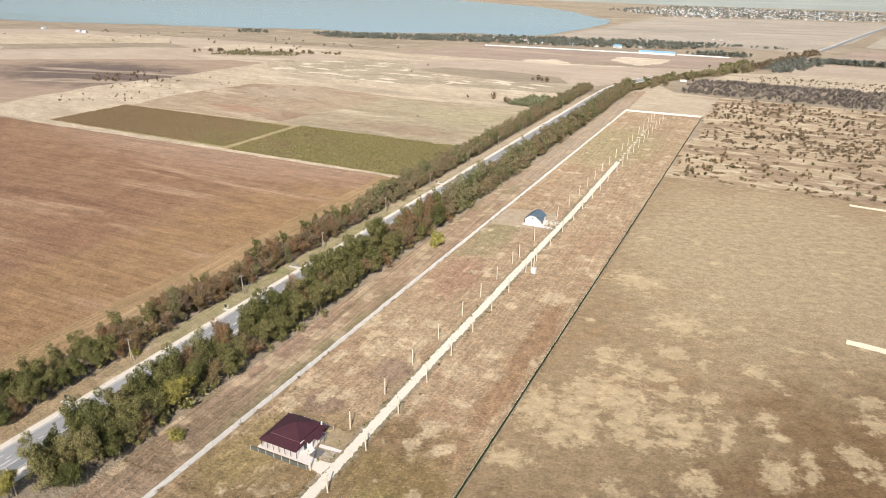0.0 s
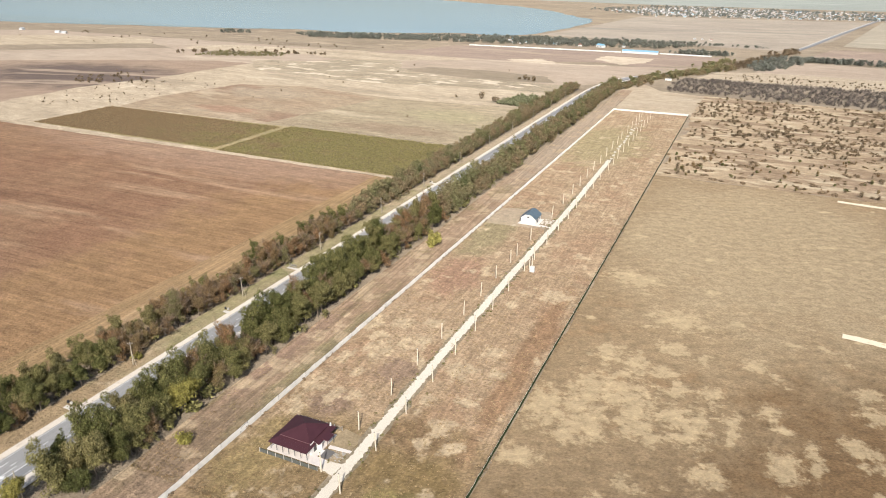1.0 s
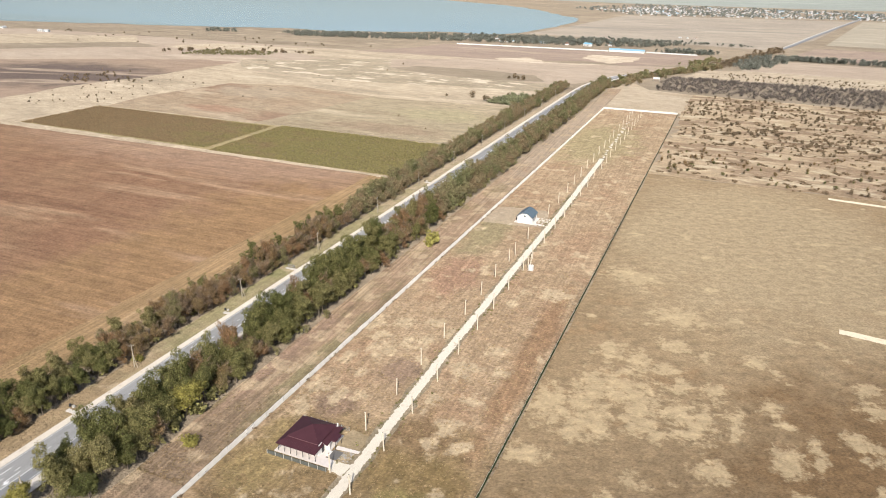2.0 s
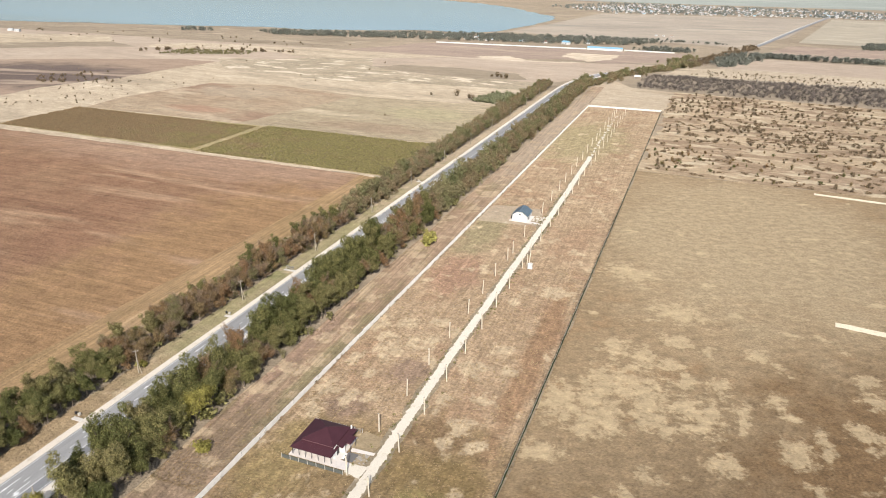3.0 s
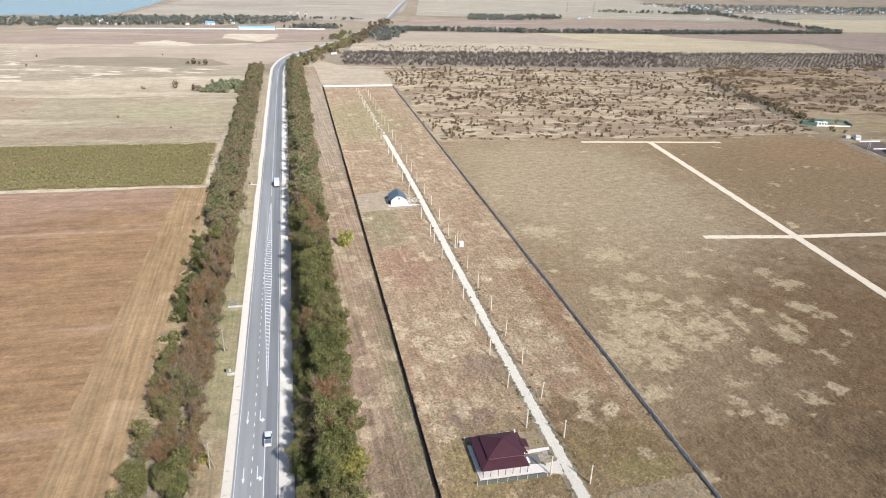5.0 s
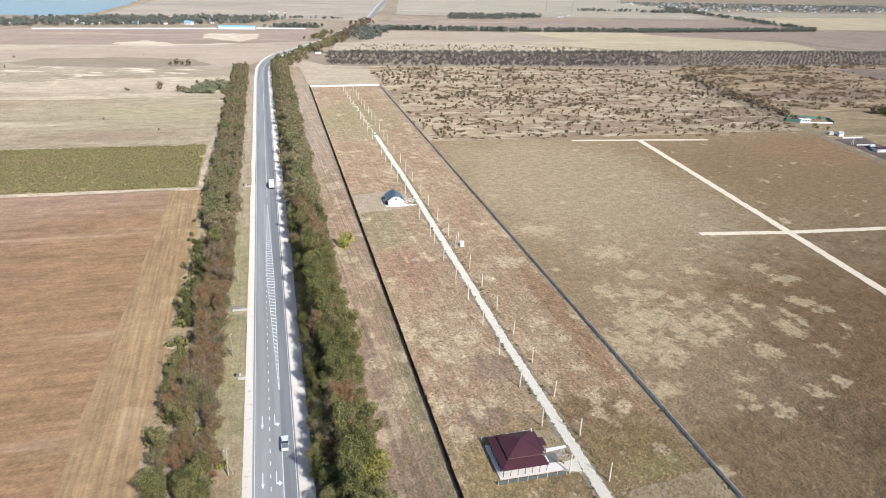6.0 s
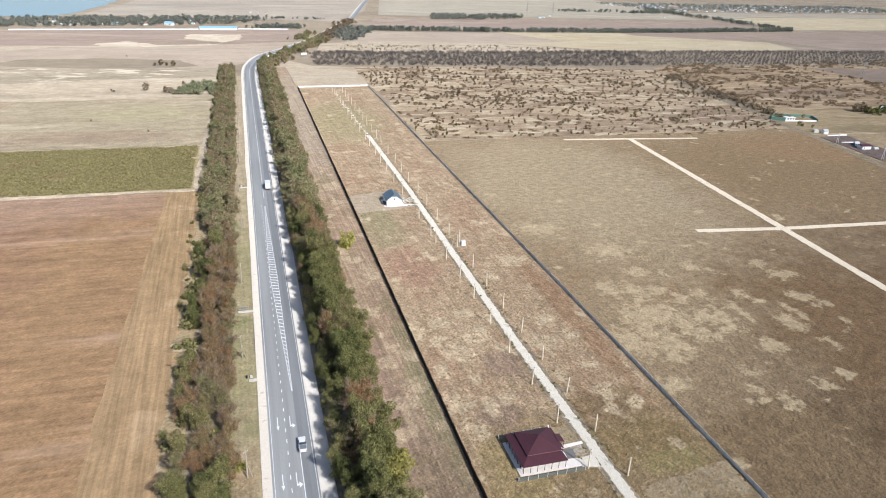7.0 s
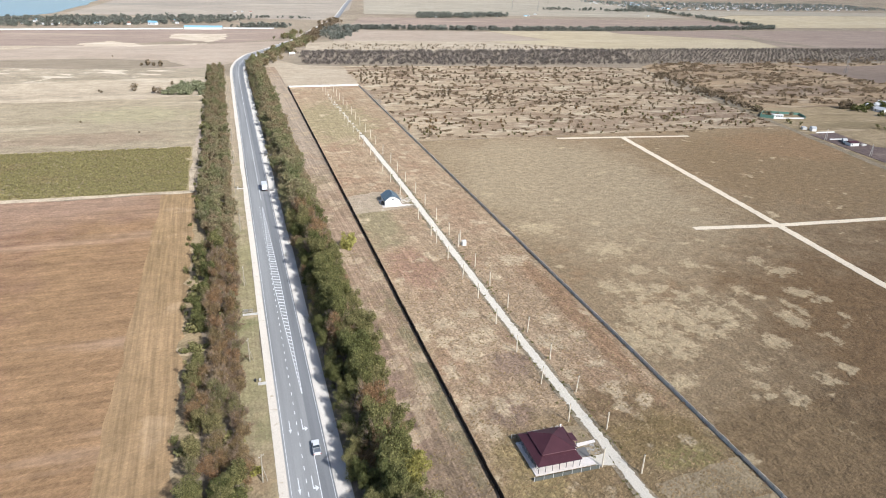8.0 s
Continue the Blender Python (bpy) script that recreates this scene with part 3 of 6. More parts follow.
field("field_west", WEST_EDGE + [(-497, 667), (-607, 610), (-739, 525), (-1100, 318)], M_WESTBROWN, "brown bare field west of the vineyard", jag=1.6, step=11)
field("field_russet", [(-225, 400), (-205, 500)] + RUSSET_EDGE, M_REDFIELD, "russet dry grass field")
field("field_grazed", [(-225, 400), (-70, 400), (-64, 553), (-144, 542), (-200, 540), (-205, 500)], M_GREYGRASS, "grey-tan grazed field beyond the vineyard")
field("field_straw", WEST_EDGE + STRAW_EDGE[1:] + [(-65, 553), (-144, 542)] + RUSSET_EDGE + [(-384, 318)], M_SAND, "pale straw field strip", jag=1.6, step=11)
field("field_far_straw", [(-640, 745), (-441, 777), (-383, 749), (-306, 788), (-270, 850), (-240, 905), (-310, 900), (-430, 905), (-640, 850)], M_SAND, "pale straw field", jag=1.6, step=11)
field("field_olive_strip", [(-273, 718), (-246, 701), (-180, 689), (-118, 688), (-85, 700), (-103, 738), (-174, 752), (-240, 748)], M_OLIVEFIELD, "grey-brown field strip", jag=1.2)
field("field_beige_west", [(-290, 800), (-240, 752), (-174, 754), (-103, 740), (-85, 700), (-64, 692), (-31, 732), (1, 790), (30, 900), (47, 1020), (-36, 965), (-150, 905), (-214, 925), (-240, 905), (-270, 850)], M_BEIGE, "smooth beige field")
field("field_brown_far", [(-424, 895), (-395, 1165), (-100, 1206), (50, 1222), (48, 1095), (-36, 965), (-107, 1005), (-190, 912), (-308, 903)], M_BROWN, "bare brown field below the long wall")
field("field_pale_far", [(-121, 1063), (-119, 1133), (-44, 1137), (-44, 1066), (-67, 980)], M_PALEPATCH, "pale bleached patch of field", jag=3.0)
field("field_pale_band", [(-217, 945), (-186, 1000), (-145, 925), (-66, 965), (-80, 925), (-160, 905), (-205, 906)], M_PALEPATCH, "bleached strip between two fields", jag=4.0, step=8)
field("scrub_ground", SCRUB, M_SCRUB, "straw-coloured scrubland with brown patches", jag=2.0)
field("scrub_east", [(368, 452), (420, 446), (560, 448), (900, 520), (900, 765), (420, 690), (392, 662)], M_HEATH, "russet scrubland", jag=2.0)
field("field_brown_right", [(604, 668), (690, 655), (900, 700), (900, 565), (700, 545), (606, 540)], M_DARKSOIL, "grey-brown bare field beyond the scrubland", jag=1.5)
field("field_meadow_east", [(322, 285), (640, 255), (640, 452), (560, 449), (420, 447), (356, 454)], M_MEADOW, "tan dry meadow behind the farmyard")
field("wood_floor", [(20, 700), (210, 684), (410, 684), (570, 688), (765, 678), (934, 827), (695, 832), (430, 825), (28, 808)], M_OLIVEFIELD, "dark soil under the orchard", jag=2.0)
field("field_bushy", [(40, 815), (430, 830), (330, 1000), (113, 1010), (60, 960)], M_SAND, "pale dry pasture with small shrubs")
field("field_beige", [(104, 1013), (135, 1215), (412, 1200), (470, 1040), (330, 1000)], M_BEIGE, "beige harvested field")
field("field_yellow", [(335, 1000), (470, 1040), (415, 1215), (670, 1222), (672, 1176), (870, 1047), (777, 877), (714, 850), (533, 833), (450, 835)], M_YELLOW, "pale yellow stubble field")
field("field_brown_east", [(670, 1222), (1158, 1262), (1480, 1280), (1480, 900), (961, 835), (780, 868), (872, 1047), (674, 1176)], M_BROWN, "brown field in the east")
field("field_dark_stripe", [(905, 1165), (935, 1165), (875, 925), (860, 872), (828, 876), (838, 930)], M_OLIVEFIELD, "dark unploughed strip in the brown field")
field("field_yellow_far", [(1188, 1328), (1540, 1350), (1950, 1715), (1340, 1669), (1165, 1562)], M_YELLOW, "pale yellow field behind the oblique trees")
field("field_olive_far", [(1165, 1575), (1340, 1680), (1955, 1725), (2120, 1862), (1700, 1850), (1150, 1800)], M_FARGREEN, "olive field before the eastern town")
field("field_blue_far", [(-1100, 3300), (-300, 3180), (600, 3250), (2600, 3100), (8500, 4200), (8500, 11000), (-2500, 11000), (-2300, 4500)], M_FARHILL, "grey-green land beyond the town, haze in its colour")
field("field_pink", [(165, 1262), (1150, 1290), (1100, 1500), (230, 1470)], M_BROWN, "rosy brown field behind the tree belt")
field("field_grey_far", [(255, 1560), (1100, 1560), (1200, 2400), (430, 2460)], M_FARGREEN, "grey-green distant field")
field("field_flats", [(-330, 1480), (140, 1400), (240, 1660), (400, 2440), (-250, 2300), (-300, 1700)], M_MUD, "pale mud flats beside the lake")
field("field_stubble", [(-1600, -200), (-82, -200), (-82, 100), (-80, 317), (-600, 314), (-1600, 300)], M_PLOUGH, "orange-brown stubble field with drill lines")
field("field_headland", [(-84, -200), (-64, -200), (-63.5, 120), (-61, 318), (-82, 318), (-84, 100)], M_HEADLAND, "paler headland of the stubble field", jag=0.3)
field("belt_margin", [(-68, 84), (-62, 84), (-61.5, 320), (-66.8, 320)], M_MEADOW, "bare pale margin between field and tree belt", jag=0.7, step=4)
field("vineyard_margin", [(-384, 315), (-203, 317), (-68, 317), (-68, 401), (-375, 397)], M_SAND, "pale grass margin round the vineyard", jag=0.5)
field("vineyard_ground", [(-374, 325), (-203, 322), (-70, 320.5), (-70.5, 400), (-206, 398.5), (-371, 395)], M_VINESOIL, "olive soil of the vineyard")
field("field_fallow", FIELD, M_FIELD, "grey-brown fallow field with pale patches", jag=0.3)
field("field_north", [(-13, 582), (62, 586), (64, 688), (22, 700), (2, 735), (-13, 700)], M_NORTH, "pale dry turf behind the far fence")
field("plot_ground", [(0.4, -120), (59.6, -120), (59.6, 582), (0.4, 579.6)], M_PLOT, "dry reddish grass of the fenced plots", jag=0.0, step=600)
field("mown_strip", [(-16, -150), (-0.4, -150), (-0.4, 580), (-3, 690), (-14, 690)], M_VERGE_EAST, "dry mown strip between trees and fence", jag=0.3)
field("verge_west", [(-53.5, -150), (-45.5, -150), (-45.5, 640), (-50.5, 640)], M_GREENVERGE, "grass verge beside the road", jag=0.3)
field("east_farm_track", [(262, 10), (268, 10), (324, 285), (350, 425), (366, 560), (360, 561), (344, 426), (318, 285)], M_MARGIN, "grey-brown bare earth farm track", jag=0.4)
field("hut_yard", [(0.8, 274), (14, 275), (28, 277), (28, 284), (26, 300), (14, 302), (0.8, 296)], M_BARE, "trodden pale earth yard", jag=0.6, step=3)
field("house_yard", [(24.5, 101.5), (28.5, 101), (28.5, 116), (23, 117), (22, 113)], M_SOUTH, "trodden earth beside the house", jag=0.3, step=2)
field("south_bare_patch", [(35, 93.2), (59.5, 96), (59.5, 70), (34, 70)], M_SOUTH, "worn pale turf", jag=0.3, step=2)

LAKE = [(-1456, 1068), (-1265, 1125), (-1019, 1219), (-836, 1300), (-700, 1290), (-474, 1420), (-385, 1412), (-348, 1480), (-330, 1655), (-318, 1900), (-345, 2060), (-425, 2167), (-560, 2400), (-767, 2648), (-1279, 2970), (-2600, 4200), (-7000, 5200), (-7000, 1000), (-2400, 900)]
LIFT[0] += 0.02
bm = filled(rough_outline(LAKE, 40, 5, 3))
drape(bm, LIFT[0])
tagged(part("water", bm, M_WATER), "calm pale turquoise lake", "lake", kind="structure")

# ---- road ----
ROAD_X = -38.55
BEND = [(-38.55, -150), (-38.55, 300), (-38.55, 560), (-38.4, 640), (-36.8, 690), (-29.5, 742), (-13, 800), (8, 868), (28, 945), (56, 1045), (92, 1180), (138, 1330), (185, 1486), (255, 1800), (338, 2160), (425, 2529), (560, 3100)]


def smooth_line(pts, n):
    """Catmull-Rom through the points: places and unit ways."""
    out = []
    p = [Vector((2 * pts[0][0] - pts[1][0], 2 * pts[0][1] - pts[1][1]))] + [Vector(q) for q in pts]
    p.append(2 * p[-1] - p[-2])
    for i in range(1, len(p) - 2):
        for k in range(n):
            t = k / n
            a, b, c, d = p[i - 1:i + 3]
            out.append(0.5 * (2 * b + (c - a) * t + (2 * a - 5 * b + 4 * c - d) * t * t + (3 * b - a - 3 * c + d) * t ** 3))
    out.append(p[-2])
    ways = [(out[min(i + 1, len(out) - 1)] - out[max(i - 1, 0)]).normalized() for i in range(len(out))]
    return out, ways


LINE, WAYS = smooth_line(BEND, 12)


def ribbon(x0, x1, z, y_from=-150, y_to=3100, wave=0.0, seed=1):
    """A strip along the road between two offsets from its middle."""
    r = np.random.default_rng(seed)
    bm = bmesh.new()
    rows = []
    for p, w in zip(LINE, WAYS):
        if y_from <= p.y <= y_to:
            s = Vector((w.y, -w.x))
            a, b = p + s * (x0 + r.normal(0, wave)), p + s * (x1 + r.normal(0, wave))
            rows.append((bm.verts.new((a.x, a.y, 0)), bm.verts.new((b.x, b.y, 0))))
    for (a, b), (c, d) in zip(rows, rows[1:]):
        bm.faces.new((a, b, d, c))
    return drape(bm, z)


B = LIFT[0]
road = thing("road", "two-lane grey asphalt road with white markings", "road", kind="structure")
part("shoulder", ribbon(-7.1, -4.9, B + 0.05, -150, 3100, wave=0.12, seed=2), M_SHOULDER, road, "pale gravel shoulder")
part("shoulder", ribbon(4.7, 8.4, B + 0.05, -150, 800, wave=0.2, seed=3), M_SHOULDER_E, road, "bright white gravel shoulder")
part("carriageway", ribbon(-4.95, 1.7, B + 0.10), M_ASPHALT, road, "grey worn asphalt")
part("carriageway", ribbon(1.7, 4.9, B + 0.10), M_ASPHALT_D, road, "darker newer asphalt lane")
ZL = B + 0.13
part("edge_line", ribbon(-4.52, -4.4, ZL, -150, 760), M_LINE, road)
part("edge_line", ribbon(4.44, 4.55, ZL, -150, 760), M_LINE, road)
part("lane_line", ribbon(1.6, 1.78, ZL, -150, 146), M_LINE, road)
part("lane_line", ribbon(0.2, 0.38, ZL, 296, 760), M_LINE, road)


def flat(pts, z=ZL):
    bm = bmesh.new()
    poly(bm, [(x, y, z) for x, y in pts])
    for f in bm.faces:
        f.normal_update()
        if f.normal.z < 0:
            f.normal_flip()
    return bm


dash = mesh_of("dash", flat([(-0.09, -0.7), (0.09, -0.7), (0.09, 0.7), (-0.09, 0.7)], 0), M_LINE)
for i in range(62):
    d = part("dash", dash, None, road)
    d.location = (ROAD_X - 1.0, 40 + i * 4.1, ZL)


def hatch_left(y):
    return float(np.interp(y, [146, 215, 245, 290], [1.6, -0.75, -0.5, 0.2]))


def hatch_right(y):
    return float(np.interp(y, [146, 215, 290], [1.75, 1.75, 0.4]))


for side in (hatch_left, hatch_right):
    bm = bmesh.new()
    ys = [146 + i * 6 for i in range(25)]
    for y0, y1 in zip(ys, ys[1:]):
        poly(bm, [(ROAD_X + side(y0) - 0.08, y0, ZL), (ROAD_X + side(y0) + 0.08, y0, ZL), (ROAD_X + side(y1) + 0.08, y1, ZL), (ROAD_X + side(y1) - 0.08, y1, ZL)])
    part("hatch_border", bm, M_LINE, road)
for i in range(62):
    y = 149 + i * 2.2
    a, b = hatch_left(y) + 0.08, hatch_right(y) - 0.08
    if b - a > 0.15:
        part("hatch_bar", flat([(ROAD_X + a, y + 0.5), (ROAD_X + b, y - 0.3), (ROAD_X + b, y + 0.25), (ROAD_X + a, y + 1.05)]), M_LINE, road)
ahead = mesh_of("arrow", flat([(-0.1, 2.6), (-0.1, -0.9), (-0.38, -0.9), (0, -2.6), (0.38, -0.9), (0.1, -0.9), (0.1, 2.6)], 0), M_LINE)
bend_arrow = mesh_of("turn_arrow", flat([(-0.1, 2.6), (-0.1, -1.6), (0.45, -1.6), (0.45, -2.3), (1.25, -1.35), (0.45, -0.4), (0.45, -1.0), (0.1, -0.9), (0.1, 2.6)], 0), M_LINE)
for y in (70, 92, 112.5, 133):
    a = part("arrow", ahead, None, road)
    a.location = (ROAD_X - 2.7, y, ZL)
    a = part("turn_arrow", bend_arrow, None, road)
    a.location = (ROAD_X + 0.25, y, ZL)


# ---- gravel ways ----
def gravel_way(name, pts, width, mat, label, jag, seed, step=1.0, lift=0.06):
    """A raised gravel ribbon with ragged edges."""
    r = np.random.default_rng(seed)
    line, ways = [], []
    for (x0, y0), (x1, y1) in zip(pts, pts[1:]):
        n = max(1, int(math.hypot(x1 - x0, y1 - y0) / step))
        w = Vector((x1 - x0, y1 - y0)).normalized()
        for i in range(n):
            line.append(Vector((x0 + (x1 - x0) * i / n, y0 + (y1 - y0) * i / n)))
            ways.append(w)
    line.append(Vector(pts[-1]))
    ways.append(ways[-1])
    bm = bmesh.new()
    rows = []
    wob = 0.0
    for p, w in zip(line, ways):
        wob = wob * 0.9 + r.normal(0, jag * 0.12)
        s = Vector((w.y, -w.x))
        a, b = p + s * (wob - width / 2 + r.normal(0, jag)), p + s * (wob + width / 2 + r.normal(0, jag))
        edge = []
        for q, z in ((a - s * 0.3, -0.02), (a, lift), (b, lift), (b + s * 0.3, -0.02)):
            edge.append(bm.verts.new((q.x, q.y, LIFT[0] + z)))
        rows.append(edge)
    for e, g in zip(rows, rows[1:]):
        for i in range(3):
            bm.faces.new((e[i], e[i + 1], g[i + 1], g[i]))
    bmesh.ops.recalc_face_normals(bm, faces=bm.faces[:])
    return tagged(part(name, bm, mat), label, "path", kind="structure")


field("path_margin", [(28.2, -120), (28.4, 90), (28.0, 160), (28.4, 300), (28.6, 414), (32.0, 414), (33.2, 300), (32.4, 160), (33.2, 90), (33.4, -120)], M_MARGIN, "grey-brown trodden margin of the path", jag=0.35, step=2.5)
gravel_way("gravel_path", [(31.2, -120), (31.0, 90), (30.5, 125), (30.2, 160), (30.4, 230), (31.0, 300), (30.6, 345), (30.0, 412)], 2.2, M_PATH, "white crushed limestone path between the plots", 0.16, 11, 0.5)
gravel_way("field_track_cross", [(142.4, 226.4), (184, 221.5), (243, 218), (272, 216)], 3.0, M_TRACK, "pale cream gravel track across the fallow field", 0.12, 12, 2.0)
gravel_way("field_track_long", [(198.9, 380.5), (184, 221.5), (176, 140), (168, 55)], 3.4, M_TRACK, "long pale cream gravel track through the fallow field", 0.12, 13, 2.0, 0.075)
gravel_way("field_track_end", [(152.8, 384), (198.9, 380), (247, 375.5)], 2.6, M_TRACK, "pale cream gravel track along the scrub edge", 0.12, 14, 2.0, 0.09)
r = np.random.default_rng(21)
for i in range(30):
    y = 416 + i * 4.4 + r.normal(0, 1.2)
    x, n = 29.6 - (y - 412) * 0.012 + r.normal(0, 0.5), 9
    s = r.uniform(0.5, 1.5) * (1.0 if i < 22 else 0.7)
    bm = slab(bmesh.new(), [(x + s * 0.8 * r.uniform(0.6, 1.2) * math.cos(a * 6.283 / n), y + s * 1.5 * r.uniform(0.6, 1.2) * math.sin(a * 6.283 / n)) for a in range(n)], LIFT[0] - 0.05, LIFT[0] + 0.05)
    tagged(part("limestone_mound", bm, M_PATH), "small flattened heap of white limestone", "heap", group="heaps along the path")
G = 0.2  # level of the plots' turf


# ---- fences ----
def fence_panel(face, back, tall):
    """A sheet panel 2.5 m long along y, ribbed, light on the +x side and dark on the -x side."""
    bm = bmesh.new()
    prof, x = [], 0.0
    for i in range(9):
        y0 = i * 2.49 / 9
        prof += [(0.0, y0), (0.0, y0 + 0.14), (0.03, y0 + 0.17), (0.03, y0 + 0.25)]
    prof.append((0.0, 2.49))
    for off, idx in ((0.012, 0), (-0.012, 1)):
        for (xa, ya), (xb, yb) in zip(prof, prof[1:]):
            pts = [(xa + off, ya, -0.3), (xb + off, yb, -0.3), (xb + off, yb, tall), (xa + off, ya, tall)]
            poly(bm, pts if idx else pts[::-1], idx)
    for (xa, ya), (xb, yb) in ((prof[0], prof[-1]),):
        poly(bm, [(-0.012, 0, tall), (0.04, 0, tall), (0.04, 2.49, tall), (-0.012, 2.49, tall)], 1)
    return mesh_of("panel", bm, face, back)


def fence_run(name, x, y0, n, rz, face, back, label, post_side, tall=2.0, iron=M_DARK):
    f = thing(name, label, "fence", x, y0, G, rz, kind="structure")
    panel = fence_panel(face, back, tall)
    post = mesh_of("post", box(bmesh.new(), -0.04, -0.04, 0, 0.04, 0.04, tall + 0.05), iron)
    rail = mesh_of("rail", box(bmesh.new(), -0.025, 0, -0.025, 0.025, 2.5, 0.025), iron)
    r = np.random.default_rng(n)
    for i in range(n):
        p = part("panel", panel, None, f)
        p.matrix_basis = pose(0, i * 2.5, r.normal(0, 0.05), r.normal(0, 0.3), r.normal(0, 1.4), r.normal(0, 0.4))
        q = part("post", post, None, f)
        q.location = (post_side * 0.075, i * 2.5, 0)
        if i < 150:
            for z in (0.45, tall - 0.35):
                q = part("rail", rail, None, f)
                q.location = (post_side * 0.06, i * 2.5, z)
    return f


fence_run("fence_west", 0, -45, 250, 0, M_FENCE_IN, M_FENCE_OUT, "tall sheet-metal fence, cream inside and dark brown outside", -1, 1.62)
fence_run("fence_east", 60, -45, 251, 0, M_FENCE_GREEN, M_FENCE_GREY, "tall sheet-metal fence, dark green outside and blue-grey inside", -1, 1.2, M_STEEL)
fence_run("fence_north", 0.1, 579.9, 24, -87.0, M_FENCE_IN, M_FENCE_OUT, "tall cream sheet-metal fence across the far end", -1, 1.35)


# ---- the house with the wine-red roof ----
def house():
    h = thing("house", "single-storey white house with a wine-red hipped metal roof and verandas", "house", 0, 0, G)
    part("floor_plate", slab(bmesh.new(), [(9.9, 102.2), (25.1, 102.3), (25.1, 104.8), (22.3, 105.0), (22.3, 113.8), (9.9, 113.8)], -0.1, 0.3), M_TILEFLOOR, h, "pale paved veranda floor")
    w = part("wall", box(bmesh.new(), 12.3, 104.8, 0.3, 20.9, 113.2, 3.2), M_WHITE, h, "white plastered outer wall")
    for x in (13.4, 16.2, 18.6):
        f = part("window", box(bmesh.new(), x, 104.72, 1.1, x + 1.2, 104.8, 2.3), M_WHITE, h, "white window frame")
        part("pane", box(bmesh.new(), x + 0.1, 104.70, 1.2, x + 1.1, 104.73, 2.2), M_WINDOW, f)
    for y in (106.2, 108.8, 111.2):
        f = part("window", box(bmesh.new(), 12.22, y, 1.1, 12.3, y + 1.2, 2.3), M_WHITE, h, "white window frame")
        part("pane", box(bmesh.new(), 12.20, y + 0.1, 1.2, 12.23, y + 1.1, 2.2), M_WINDOW, f)
    d = part("door", box(bmesh.new(), 20.9, 106.0, 0.3, 20.97, 107.0, 2.4), M_DARK, h, "dark entrance door")
    # lower skirt and upper hip of the roof, in sheets with thickness
    e = [(10.35, 102.35), (21.35, 102.35), (21.35, 106.3), (22.2, 106.3), (22.2, 113.9), (10.35, 113.9)]
    b = [(12.5, 104.9), (20.6, 104.9), (20.6, 112.7), (12.5, 112.7)]
    ze, zb, top = 2.55, 3.35, (16.7, 108.9, 5.35)

    def sheet(pts):
        bm = bmesh.new()
        poly(bm, pts)
        g = bmesh.ops.extrude_face_region(bm, geom=bm.faces[:])
        for v in g["geom"]:
            if isinstance(v, bmesh.types.BMVert):
                v.co.z -= 0.12
        bmesh.ops.recalc_face_normals(bm, faces=bm.faces[:])
        return bm

    lo = [(x, y, ze) for x, y in e]
    hi = [(x, y, zb) for x, y in b]
    for pts in ([lo[0], lo[1], hi[1], hi[0]], [lo[1], lo[2], (20.6, 106.3, zb), hi[1]], [lo[3], lo[4], hi[2], (20.6, 106.3, zb)], [lo[4], lo[5], hi[3], hi[2]], [lo[5], lo[0], hi[0], hi[3]]):
        part("roof_skirt", sheet(pts), M_ROOF, h, "wine-red veranda roof sheet")
    up = [(x + dx, y + dy, zb + 0.26) for (x, y), dx, dy in zip(b, (-0.3, 0.3, 0.3, -0.3), (-0.3, -0.3, 0.3, 0.3))]
    for i in range(4):
        part("roof_hip", sheet([up[i], up[(i + 1) % 4], top]), M_ROOF, h, "wine-red hip roof sheet")
        a = Vector(up[i])
        part("hip_cap", rod(bmesh.new(), a + Vector((0, 0, 0.03)), Vector(top) + Vector((0, 0, 0.03)), 0.025, n=6), M_ROOF, h)
    part("flashing", box(bmesh.new(), 12.4, 104.52, 3.56, 20.7, 104.62, 3.64), M_CAP, h, "pale rose flashing along the roof break")
    part("gutter", rod(bmesh.new(), (10.3, 102.3, 2.5), (21.4, 102.3, 2.5), 0.07, n=6), M_ROOF, h)
    part("gutter", rod(bmesh.new(), (10.3, 113.95, 2.5), (22.2, 113.95, 2.5), 0.07, n=6), M_CAP, h)
    # ribs of the sheets
    for i in range(17):
        x = 10.9 + i * 0.62
        k = (102.4, 104.75)
        if 12.5 <= x <= 20.6:
            part("seam", rod(bmesh.new(), (x, k[0], ze + 0.03), (x, k[1], zb + 0.0), 0.014, n=4), M_ROOF, h)
    for x0, y0, x1, y1 in ((12.5, 104.9, 20.6, 105.0), (12.5, 104.9, 12.6, 112.7), (20.5, 104.9, 20.6, 112.7), (12.5, 112.6, 20.6, 112.7)):
        part("roof_riser", box(bmesh.new(), x0, y0, zb - 0.3, x1, y1, zb + 0.2), M_ROOF, h, "dark red riser between the roofs")
    post = mesh_of("post", box(bmesh.new(), -0.05, -0.05, 0, 0.05, 0.05, 2.15), M_DARK)
    for i in range(7):
        p = part("post", post, None, h, "slim dark steel veranda post")
        p.location = (10.75 + i * 1.73, 102.75, 0.3)
    for i in range(1, 7):
        p = part("post", post, None, h, "slim dark steel veranda post")
        p.location = (10.75, 102.75 + i * 1.75, 0.3)
    for z in (0.75, 1.2):
        part("handrail", rod(bmesh.new(), (10.75, 102.9, z), (10.75, 113.2, z), 0.035, n=6), M_DARK, h)
